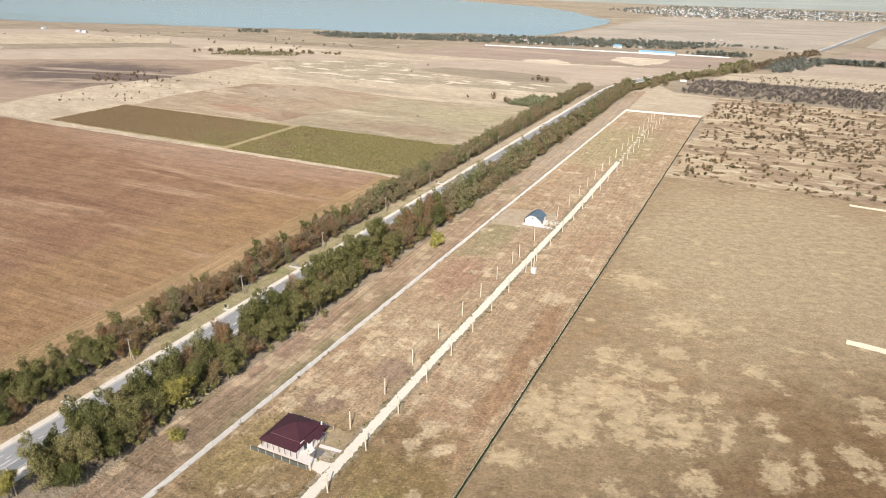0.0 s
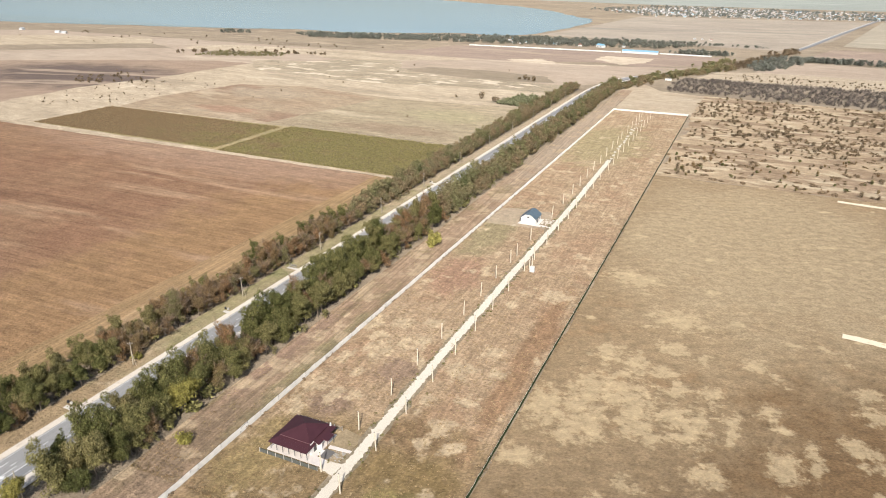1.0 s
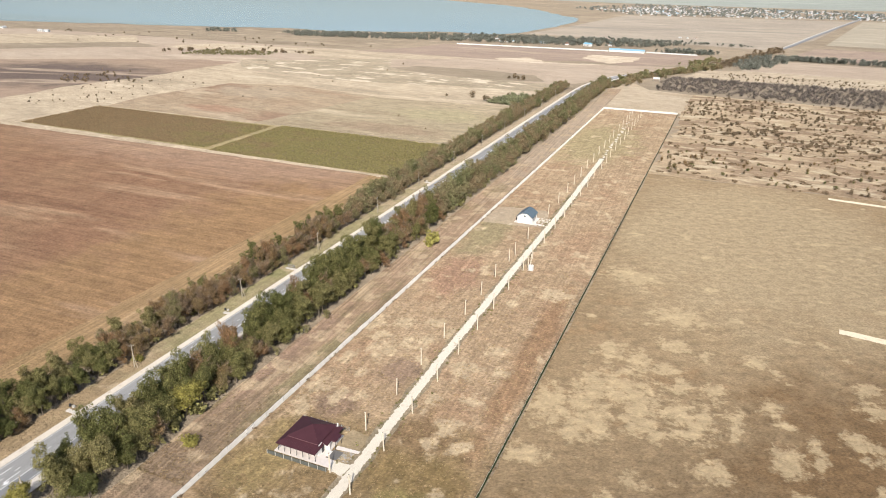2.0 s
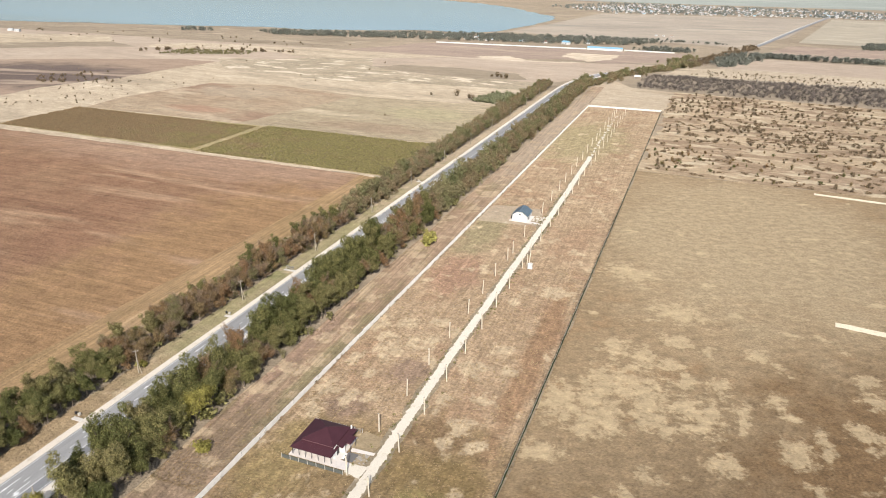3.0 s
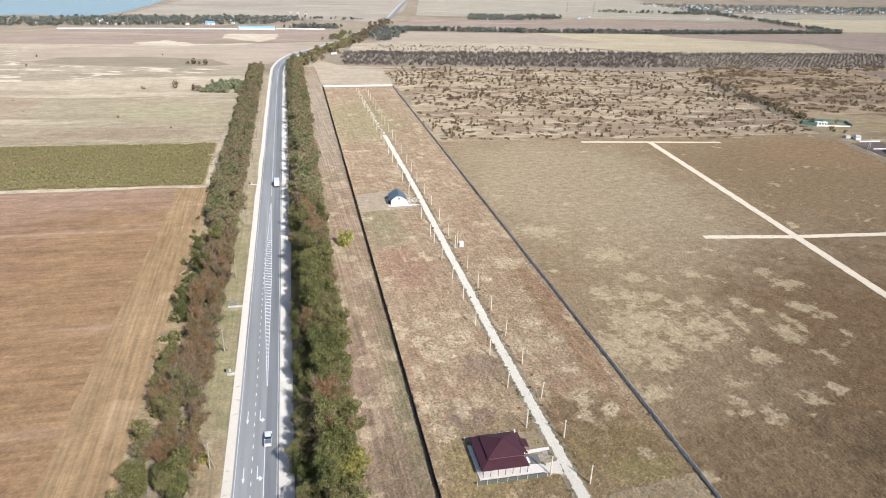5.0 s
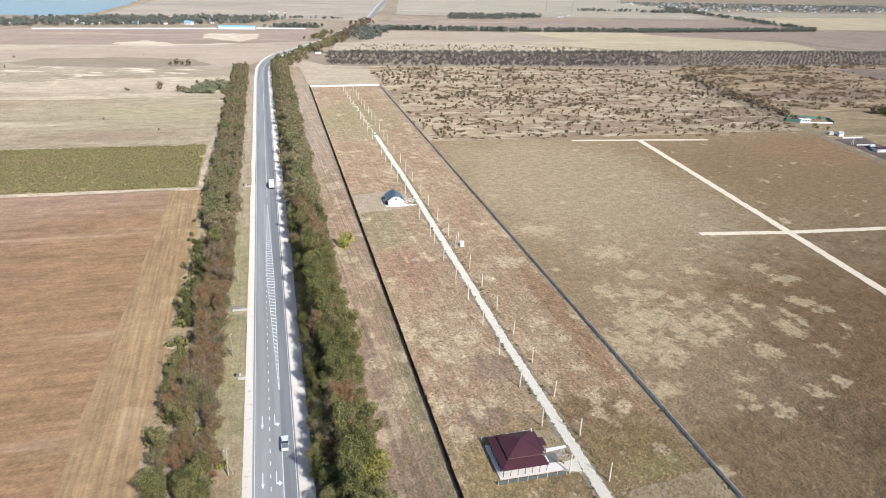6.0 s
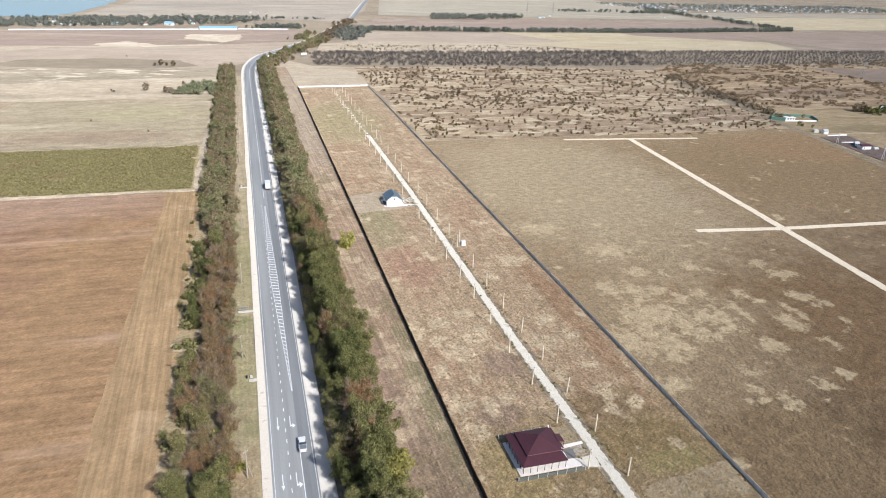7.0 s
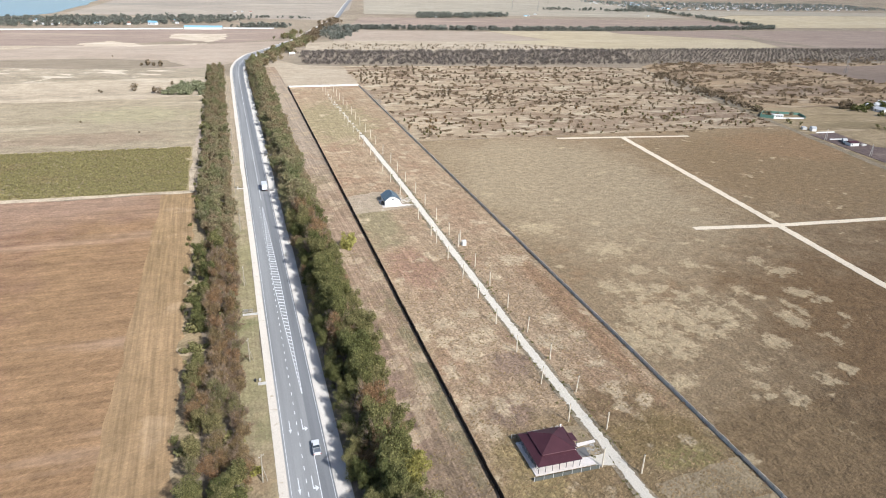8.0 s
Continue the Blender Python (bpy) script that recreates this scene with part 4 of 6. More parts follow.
    # porch with canopy on the path side
    part("step", box(bmesh.new(), 21.0, 105.6, 0.0, 22.9, 107.6, 0.28), M_WHITE, h, "white entrance step")
    part("porch_wall", box(bmesh.new(), 21.0, 107.6, 0.3, 22.1, 107.8, 2.3), M_WHITE, h, "white porch wall")
    c = part("canopy", sheet([(21.6, 108.4, 3.0), (23.3, 108.4, 2.5), (23.3, 111.2, 2.5), (21.6, 111.2, 3.0)]), M_ROOF, h, "small wine-red porch canopy")
    part("canopy_edge", box(bmesh.new(), 21.7, 111.2, 2.45, 23.35, 111.3, 2.6), M_CAP, c)
    part("canopy_edge", box(bmesh.new(), 21.7, 108.3, 2.45, 23.35, 108.4, 2.6), M_CAP, c)
    for y in (108.5, 111.1):
        part("porch_post", box(bmesh.new(), 23.1, y - 0.05, 0, 23.2, y + 0.05, 2.45), M_DARK, h)
    part("chimney", box(bmesh.new(), 20.9, 113.0, 3.0, 21.2, 113.3, 4.0, 0, 0.02), M_WHITE, h, "small white flue")


house()
s = tagged(part("paved_path", slab(bmesh.new(), [(22.9, 108.7), (28.9, 109.3), (28.9, 110.2), (22.9, 109.9)], G - 0.1, G + 0.18), M_TILEFLOOR), "pale paved garden path", "path", kind="structure")
tagged(part("paved_drive", slab(bmesh.new(), rough_outline([(25.1, 101.7), (29.2, 101.0), (29.6, 105.2), (25.1, 104.8)], 0.5, 0.09, 6), G - 0.1, G + 0.2), M_PATH), "pale gravel drive from the path to the house", "drive", kind="structure")
tagged(part("dark_pad", slab(bmesh.new(), [(22.7, 105.3), (25.2, 105.3), (25.5, 108.3), (22.7, 108.3)], G - 0.1, G + 0.16), M_DARKSLAB), "dark grey paved pad beside the house", "pad", kind="structure")
r = np.random.default_rng(5)
for i in range(26):
    x, y, q = r.uniform(25.5, 28.3), r.uniform(105.5, 108.8), r.uniform(0.12, 0.35)
    bm = bmesh.new()
    bmesh.ops.create_icosphere(bm, subdivisions=1, radius=q)
    for v in bm.verts:
        v.co = Vector((v.co.x * 1.3, v.co.y, v.co.z * 0.6)) * r.uniform(0.8, 1.2)
    o = part("rubble_stone", bm, M_STONE)
    o.matrix_basis = pose(x, y, G + q * 0.3, 0, 0, r.uniform(0, 360))
    tagged(o, "grey rubble stone beside the drive", "stone", group="rubble beside the drive")


def wire_fence(pts, label, board=False):
    """Low netting on pale posts."""
    f = thing("wire_fence", label, "fence", 0, 0, G)
    for (x0, y0), (x1, y1) in zip(pts, pts[1:]):
        ln = math.hypot(x1 - x0, y1 - y0)
        n = max(1, round(ln / 2.2))
        for i in range(n + 1):
            x, y = x0 + (x1 - x0) * i / n, y0 + (y1 - y0) * i / n
            part("post", box(bmesh.new(), x - 0.05, y - 0.05, 0, x + 0.05, y + 0.05, 1.35), M_CONCRETE, f, "pale concrete post")
        bm = bmesh.new()
        for j in range(6):
            rod(bm, (x0, y0, 0.12 + j * 0.22), (x1, y1, 0.12 + j * 0.22), 0.014, n=3)
        for j in range(int(ln / 0.3)):
            k = j * 0.3 / ln
            x, y = x0 + (x1 - x0) * k, y0 + (y1 - y0) * k
            rod(bm, (x, y, 0.05), (x, y, 1.25), 0.012, n=3)
        if not board:
            part("netting", bm, M_STEEL, f, "grey wire netting")
        else:
            bm.free()
            n = round(ln / 2.2)
            w = Vector((x1 - x0, y1 - y0)) / n
            for i in range(n):
                a = Vector((x0, y0)) + w * (i + 0.03)
                b = a + w * 0.94
                part("infill", slab(bmesh.new(), [(a.x, a.y + 0.04), (b.x, b.y + 0.04), (b.x, b.y + 0.07), (a.x, a.y + 0.07)], 0.05, 1.1), M_INFILL, f, "grey-green sheet infill")


M_INFILL = plain("grey_green_sheet", (0.12, 0.125, 0.11), 0.7, 0, 0.2)
wire_fence([(8.9, 100.8), (25.2, 100.9)], "low grey-green fence on pale posts before the house", True)
wire_fence([(9.5, 115.6), (22.5, 116.0)], "wire netting fence behind the house")


# ---- the small white hut ----
def hut():
    h = thing("hut", "small white house with a steep slate-blue half-hipped metal roof", "hut", 15.6, 280.4, G)
    part("plinth", slab(bmesh.new(), [(-1.2, -1.0), (8.4, -1.0), (8.4, 9.4), (-1.2, 9.4)], -0.1, 0.15), M_TILEFLOOR, h, "pale concrete plinth")
    W, L, e, t = 7.0, 8.6, 2.9, 5.6
    bm = bmesh.new()
    prof = [(0, 0.15), (W, 0.15), (W, e), (W - 2.2, e + 1.7), (2.2, e + 1.7), (0, e)]
    for y in (0.0, L):
        poly(bm, [(x, y, z) for x, z in (prof if y == 0 else prof[::-1])])
    for (xa, za), (xb, zb) in ((prof[0], prof[5]), (prof[1], prof[2])):
        poly(bm, [(xa, 0, za), (xb, 0, zb), (xb, L, zb), (xa, L, za)])
    bmesh.ops.recalc_face_normals(bm, faces=bm.faces[:])
    part("wall", bm, M_WHITE, h, "white rendered wall with gable")
    m = W / 2

    def sheet(pts):
        bm = bmesh.new()
        poly(bm, pts)
        g = bmesh.ops.extrude_face_region(bm, geom=bm.faces[:])
        for v in g["geom"]:
            if isinstance(v, bmesh.types.BMVert):
                v.co.z += 0.12
        bmesh.ops.recalc_face_normals(bm, faces=bm.faces[:])
        return bm

    o = 0.4
    for sx in (-1, 1):
        a = (m + sx * (m + o), -o, e - 0.12), (m + sx * (m + o), L + o, e - 0.12), (m + sx * 1.2, L + o, 4.75), (m, L - 1.2, t), (m, 1.2, t), (m + sx * 1.2, -o, 4.75)
        part("roof_slope", sheet(a if sx > 0 else a[::-1]), M_BLUEROOF, h, "slate-blue roof sheet")
    for y, q in ((-o, 1.2), (L + o, L - 1.2)):
        part("half_hip", sheet([(m - 1.2, y, 4.75), (m + 1.2, y, 4.75), (m, q, t)]), M_BLUEROOF, h, "slate-blue half hip")
    part("ridge_cap", rod(bmesh.new(), (m, 1.2, t + 0.14), (m, L - 1.2, t + 0.14), 0.09, n=6), M_BLUEROOF, h)
    f = part("window", box(bmesh.new(), m - 0.5, -0.06, 3.0, m + 0.5, 0.0, 3.8), M_WHITE, h, "small gable window frame")
    part("pane", box(bmesh.new(), m - 0.4, -0.09, 3.1, m + 0.4, -0.055, 3.7), M_WINDOW, f)
    for y in (1.2, 5.0):
        f = part("window", box(bmesh.new(), W, y, 1.0, W + 0.06, y + 1.3, 2.2), M_WHITE, h, "white window frame")
        part("pane", box(bmesh.new(), W + 0.05, y + 0.1, 1.1, W + 0.09, y + 1.2, 2.1), M_WINDOW, f)
    part("door", box(bmesh.new(), W, 3.2, 0.15, W + 0.07, 4.2, 2.2), M_DARK, h, "dark side door")
    part("lean_to", box(bmesh.new(), -1.1, 2.0, 0.0, 0.0, 4.0, 1.4, 0, 0.03), M_DARK, h, "dark lean-to shed")


hut()
tagged(part("hut_path", slab(bmesh.new(), [(23.2, 279.2), (29.8, 280.0), (29.8, 281.2), (23.9, 281.8)], G - 0.1, G + 0.17), M_TILEFLOOR), "pale paved strip from the path to the hut", "path", kind="structure")
r = np.random.default_rng(8)
for i in range(22):
    x, y, q = r.uniform(24.3, 29.0), r.uniform(282.5, 291), r.uniform(0.25, 0.6)
    bm = bmesh.new()
    bmesh.ops.create_icosphere(bm, subdivisions=1, radius=q)
    for v in bm.verts:
        v.co = Vector((v.co.x * 1.4, v.co.y, v.co.z * 0.5)) * r.uniform(0.8, 1.2)
    o = part("building_rubble", bm, M_PATH)
    o.matrix_basis = pose(x, y, G + q * 0.2, 0, 0, r.uniform(0, 360))
    tagged(o, "pale lump of building rubble near the hut", "rubble", group="rubble near the hut")


# ---- transformer kiosk and poles ----
def kiosk():
    k = thing("transformer_kiosk", "white steel transformer kiosk on a concrete foot", "transformer", 36.6, 230.6, G)
    part("foot", box(bmesh.new(), -0.95, -0.9, -0.1, 0.95, 0.9, 0.2), M_CONCRETE, k)
    part("body", box(bmesh.new(), -0.8, -0.75, 0.2, 0.8, 0.75, 1.9, 0, 0.03), M_WHITE, k, "white steel cabinet")
    part("roof", box(bmesh.new(), -0.9, -0.85, 1.9, 0.9, 0.85, 2.0, 0, 0.03), M_WHITE, k)
    for x in (-0.72, 0.04):
        d = part("door", box(bmesh.new(), x, -0.79, 0.35, x + 0.68, -0.75, 1.8), M_WHITE, k)
        part("handle", box(bmesh.new(), x + 0.55, -0.83, 1.05, x + 0.61, -0.79, 1.25), M_DARK, d)
    for x in (-0.45, 0.0, 0.45):
        part("insulator", rod(bmesh.new(), (x, 0, 2.0), (x, 0, 2.7), 0.09, 0.05, 8), M_CONCRETE, k)


kiosk()


def plot_pole():
    p = thing("timber_pole", "slim pale timber power pole in dry grass", "pole", group="timber poles along the path")
    part("shaft", rod(bmesh.new(), (0, 0, -0.3), (0, 0, 5.6), 0.19, 0.15, 8), M_POLE, p)
    part("cap", rod(bmesh.new(), (0, 0, 5.6), (0, 0, 5.68), 0.155, 0.03, 8), M_DARK, p)
    part("insulator", rod(bmesh.new(), (0.14, 0, 5.25), (0.24, 0, 5.45), 0.035, 0.05, 6), M_WHITE, p, "small white insulator")
    return p


first = plot_pole()
spots_w = [84.5] + [101.2, 118.1, 134.9, 151.5, 168.5, 186, 202, 218.6, 234.8, 242.7, 262, 295.5, 315.7, 334.2, 351, 367, 385, 401.6, 421, 440, 456.4, 473, 496, 513, 532, 545, 560]
spots_e = [81.0, 97, 112.9, 129, 145.3, 161.4, 177.7, 194.1, 210.1, 229.4, 242, 260.2, 278.5, 296, 313.8, 332, 348.4, 367.2, 389, 404, 419, 437.8, 455, 472, 489, 506, 522, 538, 554]
pole_spots = [(26.3, y) for y in spots_w] + [(33.9, y) for y in spots_e] + [(35.2, 231.4), (35.6, 233.2)]
r = np.random.default_rng(4)
for i, (x, y) in enumerate(pole_spots):
    m = pose(x + r.normal(0, 0.12), y, G, r.normal(0, 1.2), r.normal(0, 1.2), r.uniform(0, 360))
    if i:
        copy_thing(first, m)
    else:
        first.matrix_basis = m


def road_pole():
    p = thing("roadside_pole", "tall weathered utility pole on the grass verge", "utility pole", group="utility poles along the road")
    part("shaft", rod(bmesh.new(), (0, 0, -0.3), (0, 0, 7.6), 0.17, 0.11, 8), M_OLDPOLE, p)
    c = part("crossarm", box(bmesh.new(), -0.7, -0.05, 7.0, 0.7, 0.05, 7.12), M_OLDPOLE, p)
    for x in (-0.6, 0.0, 0.6):
        part("insulator", rod(bmesh.new(), (x, 0, 7.12), (x, 0, 7.34), 0.05, 0.03, 6), M_WHITE, c)
    part("stay", rod(bmesh.new(), (0.9, -0.6, -0.2), (0.02, 0, 4.6), 0.09, 0.07, 6), M_OLDPOLE, p, "leaning timber stay")
    return p


first = road_pole()
for i, y in enumerate([18, 67, 116, 165, 213, 264, 312, 361, 410, 459, 508, 557, 606]):
    m = pose(-49.2 + (i % 3) * 0.3, y, G, 0, 1.0 - (i % 2) * 2, 20 * i)
    if i:
        copy_thing(first, m)
    else:
        first.matrix_basis = m

# double pole near the tree belt
a = thing("a_frame_pole", "weathered timber pole with a leaning strut", "utility pole", -28.2, 66, G)
part("shaft", rod(bmesh.new(), (0, 0, -0.3), (0.7, 0, 8.0), 0.16, 0.1, 8), M_OLDPOLE, a)
part("strut", rod(bmesh.new(), (1.7, 0, -0.3), (0.75, 0, 7.0), 0.14, 0.1, 8), M_OLDPOLE, a)


# ---- culvert slabs beside the road ----
def culvert(y, x0, rails):
    tagged(part("footbridge_slab", box(bmesh.new(), x0, y - 0.6, G - 0.1, -45.4, y + 0.6, G + 0.22, 0, 0.03), M_CONCRETE), "pale concrete footbridge slab over the ditch", "slab", group="slabs beside the road")
    if rails:
        b = thing("bus_stop_rail", "grey steel rail and bench beside the road", "railing", x0 + 1.2, y + 1.6, G)
        for i in range(5):
            part("post", rod(bmesh.new(), (i * 0.8 - 1.2, 0, -0.1), (i * 0.8 - 1.2, 0, 1.1), 0.04, n=6), M_STEEL, b)
        for z in (0.45, 0.8, 1.1):
            part("rail", rod(bmesh.new(), (-1.3, 0, z), (2.1, 0, z), 0.05, n=6), M_STEEL, b)
        part("bench", box(bmesh.new(), -1.2, -0.7, 0.4, 2.0, -0.3, 0.48), M_OLDPOLE, b, "weathered bench board")
        for x in (-1.0, 1.7):
            part("bench_leg", box(bmesh.new(), x, -0.65, -0.1, x + 0.12, -0.35, 0.4), M_CONCRETE, b)
    else:
        b = thing("marker_block", "pale marker block and dark bin beside the slab", "marker", x0 + 0.6, y + 1.5, G)
        part("block", box(bmesh.new(), -0.3, -0.3, -0.1, 0.3, 0.3, 0.7, 0, 0.03), M_CONCRETE, b)
        part("bin", rod(bmesh.new(), (-1.2, 0, -0.1), (-1.2, 0, 0.8), 0.28, 0.3, 10), M_DARK, b, "dark drum")


culvert(93.5, -48.6, False)
culvert(153.3, -47.6, False)
culvert(192.3, -50.2, True)
culvert(318.5, -48.6, False)


# ---- vehicles ----
M_CARWHITE = plain("white_car_paint", (0.80, 0.80, 0.80), 0.3, 0, 0.02)
M_TYRE = plain("tyre_rubber", (0.02, 0.02, 0.02), 0.9, 0, 0.1)
M_REDLAMP = plain("red_lamp", (0.35, 0.02, 0.02), 0.3, 0, 0.05)


def wheels(v, xs, ys, r):
    for y in ys:
        for x in xs:
            w = part("wheel", rod(bmesh.new(), (x - 0.11, y, r), (x + 0.11, y, r), r, n=14), M_TYRE, v)
            part("rim", rod(bmesh.new(), (x - 0.12, y, r), (x + 0.12, y, r), r * 0.55, n=10), M_STEEL, w, "steel rim")


def pickup(x, y, rz):
    v = thing("pickup", "white pickup truck with an open load bed on the road", "pickup", x, y, LIFT[0] + 0.1, rz)
    bm = bmesh.new()
    side = [(-2.5, 0.45), (2.5, 0.45), (2.5, 0.95), (1.25, 1.05), (-2.5, 1.0)]
    f = poly(bm, [(-0.88, a, z) for a, z in side])
    g = bmesh.ops.extrude_face_region(bm, geom=[f])
    for q in g["geom"]:
        if isinstance(q, bmesh.types.BMVert):
            q.co.x = 0.88
    bmesh.ops.recalc_face_normals(bm, faces=bm.faces[:])
    bmesh.ops.bevel(bm, geom=bm.edges[:], offset=0.06, segments=2, affect="EDGES")
    part("body", bm, M_CARWHITE, v)
    bm = bmesh.new()
    low, high = [(-0.84, -0.55), (0.84, -0.55), (0.84, 1.35), (-0.84, 1.35)], [(-0.68, -0.4), (0.68, -0.4), (0.68, 0.7), (-0.68, 0.7)]
    poly(bm, [(a, b, 1.62) for a, b in high])
    for i in range(4):
        j = (i + 1) % 4
        poly(bm, [(*low[i], 1.0), (*low[j], 1.0), (*high[j], 1.62), (*high[i], 1.62)], 1)
    part("cab", bm, (M_CARWHITE, M_WINDOW), v, "white cab with dark windows")
    for x0, x1, y0, y1 in ((-0.88, -0.8, -2.5, -0.6), (0.8, 0.88, -2.5, -0.6), (-0.88, 0.88, -2.5, -2.42)):
        part("bed_side", box(bmesh.new(), x0, y0, 0.98, x1, y1, 1.3), M_CARWHITE, v)
    part("bed_floor", box(bmesh.new(), -0.8, -2.42, 1.0, 0.8, -0.62, 1.03), M_STEEL, v, "pale grey load bed")
    for x0 in (-0.85, 0.65):
        part("tail_lamp", box(bmesh.new(), x0, -2.53, 0.75, x0 + 0.2, -2.49, 0.95), M_REDLAMP, v)
        part("headlamp", box(bmesh.new(), x0, 2.48, 0.7, x0 + 0.2, 2.53, 0.85), M_STEEL, v)
    wheels(v, (-0.8, 0.8), (-1.55, 1.6), 0.36)


def lorry(x, y, rz):
    v = thing("box_lorry", "white box lorry driving on the road", "lorry", x, y, LIFT[0] + 0.1, rz)
    part("chassis", box(bmesh.new(), -0.9, -4.0, 0.55, 0.9, 4.0, 0.8), M_DARK, v)
    part("box", box(bmesh.new(), -1.2, -4.1, 0.85, 1.2, 2.0, 3.3, 0, 0.04), M_CARWHITE, v, "white cargo box")
    part("cab", box(bmesh.new(), -1.1, 2.2, 0.6, 1.1, 4.1, 2.6, 0, 0.15), M_CARWHITE, v, "white driver's cab")
    part("windscreen", box(bmesh.new(), -0.95, 4.08, 1.55, 0.95, 4.13, 2.35), M_WINDOW, v)
    for x0 in (-1.1, 0.8):
        part("tail_lamp", box(bmesh.new(), x0, -4.14, 0.6, x0 + 0.3, -4.1, 0.8), M_REDLAMP, v)
    wheels(v, (-1.0, 1.0), (-2.6, 3.0), 0.45)


pickup(ROAD_X + 2.4, 123.4, 0)
lorry(ROAD_X + 2.7, 316, 0)
# ---- trees ----
def crown_blobs(seed, h, w, low=0.12):
    """Leaf clumps of a crown: a loose core, main boughs that reach out unevenly, and small sprays at their ends."""
    r = np.random.default_rng(seed)
    out = [(0, 0, h * 0.54, w * 0.22, h * 0.24)]
    lean = r.uniform(0, 6.28)
    for i in range(13):
        a, z = i * 2.4 + r.uniform(-0.6, 0.6), h * r.uniform(low + 0.06, 0.86)
        q = r.uniform(0.35, 1.1) * w * 0.36 * (1.0 - 0.5 * max(0.0, z / h - 0.5)) * (1.0 + 0.18 * math.cos(a - lean))
        s = w * r.uniform(0.115, 0.215)
        out.append((q * math.cos(a), q * math.sin(a), z, s, s * r.uniform(0.65, 1.15)))
        for _ in range(3):
            b, k = a + r.normal(0, 0.5), s * r.uniform(0.3, 0.6)
            g = q + s * r.uniform(0.3, 0.85)
            out.append((g * math.cos(b), g * math.sin(b), min(h * 0.98, max(0.3, z + s * r.normal(0.0, 0.6))), k, k * r.uniform(0.6, 1.0)))
    return out


def trunk_bm(seed, h, w, blobs, limbs=6):
    r = np.random.default_rng(seed)
    bm = bmesh.new()
    fork = Vector((r.normal(0, 0.12), r.normal(0, 0.12), h * 0.34))
    rod(bm, (0, 0, -0.3), fork, 0.20, 0.14, 7)
    rod(bm, fork, (0, 0, h * 0.72), 0.14, 0.05, 6)
    for b in blobs[1::4][:limbs]:
        rod(bm, fork * r.uniform(0.8, 1.25), Vector(b[:3]), 0.085, 0.025, 5)
    return bm


class TreeKind:
    """Shared meshes of one tree shape."""

    def __init__(self, seed, h, w, leaves, size, mat, bare=0):
        self.blobs = crown_blobs(seed, h, w)
        self.trunk = mesh_of("trunk", trunk_bm(seed, h, w, self.blobs, 9 if bare else 6), M_BARK)
        parts = []
        if leaves:
            parts.append(cloud(leaves, self.blobs, size, seed + 50))
        if bare:
            parts.append(twigs(bare, self.blobs, 1.6, 0.026, seed + 80, (0, 0, h * 0.3)))
        v = np.concatenate([p[0] for p in parts])
        f, k = [], 0
        for p in parts:
            f.append(p[1] + k)
            k += len(p[0])
        self.shape = (v, np.concatenate(f))
        self.crown = raw_mesh("crown", v, self.shape[1], mat)
        if bare and leaves:
            self.crown.materials.append(M_TWIG)
            self.crown.polygons.foreach_set("material_index", [0] * leaves + [1] * bare)
        self.far = cloud(1400, self.blobs, 0.46, seed + 90, 0.8)
        self.mat, self.h = mat, h


GREEN = [TreeKind(100 + i, 9.9 + 0.6 * (i % 3), 6.8 + 0.5 * (i % 2), 8600, 0.235, M_LEAF) for i in range(6)]
RUSTY = [TreeKind(130 + i, 8.6 + 0.5 * i, 6.4, 5600, 0.21, M_LEAF_BROWN, 500) for i in range(3)]
BARE = [TreeKind(150 + i, 8.2 + 0.6 * i, 6.4, 3000, 0.2, M_LEAF_BROWN, 1900) for i in range(3)]
OLIVE = [TreeKind(170, 9.4, 8.0, 7000, 0.28, M_LEAF_OLIVE)]
RED = [TreeKind(171, 8.0, 6.0, 1400, 0.46, leaf("red_leaves", (0.24, 0.12, 0.06), (0.27, 0.145, 0.075)))]


def tree(kind, x, y, z, s, label, group, category="tree", tall=1.0):
    t = thing("tree", label, category, x, y, z, 0, group)
    t.matrix_basis = Matrix.LocRotScale((x, y, z), Euler((0, 0, rng.uniform(0, 6.28))), (s * rng.uniform(0.9, 1.1), s * rng.uniform(0.9, 1.1), s * tall * rng.uniform(0.85, 1.15)))
    part("trunk", kind.trunk, None, t)
    part("crown", kind.crown, None, t)
    return t


LABELS = {id(k): l for ks, l in ((GREEN, "bushy green deciduous tree in the roadside belt"), (RUSTY, "thinning tree with rusty brown leaves in the belt"), (BARE, "almost bare grey-brown tree in the roadside belt"), (OLIVE, "rounded tree with yellow-olive leaves in the belt"), (RED, "tree with reddish autumn leaves in the belt")) for k in ks}


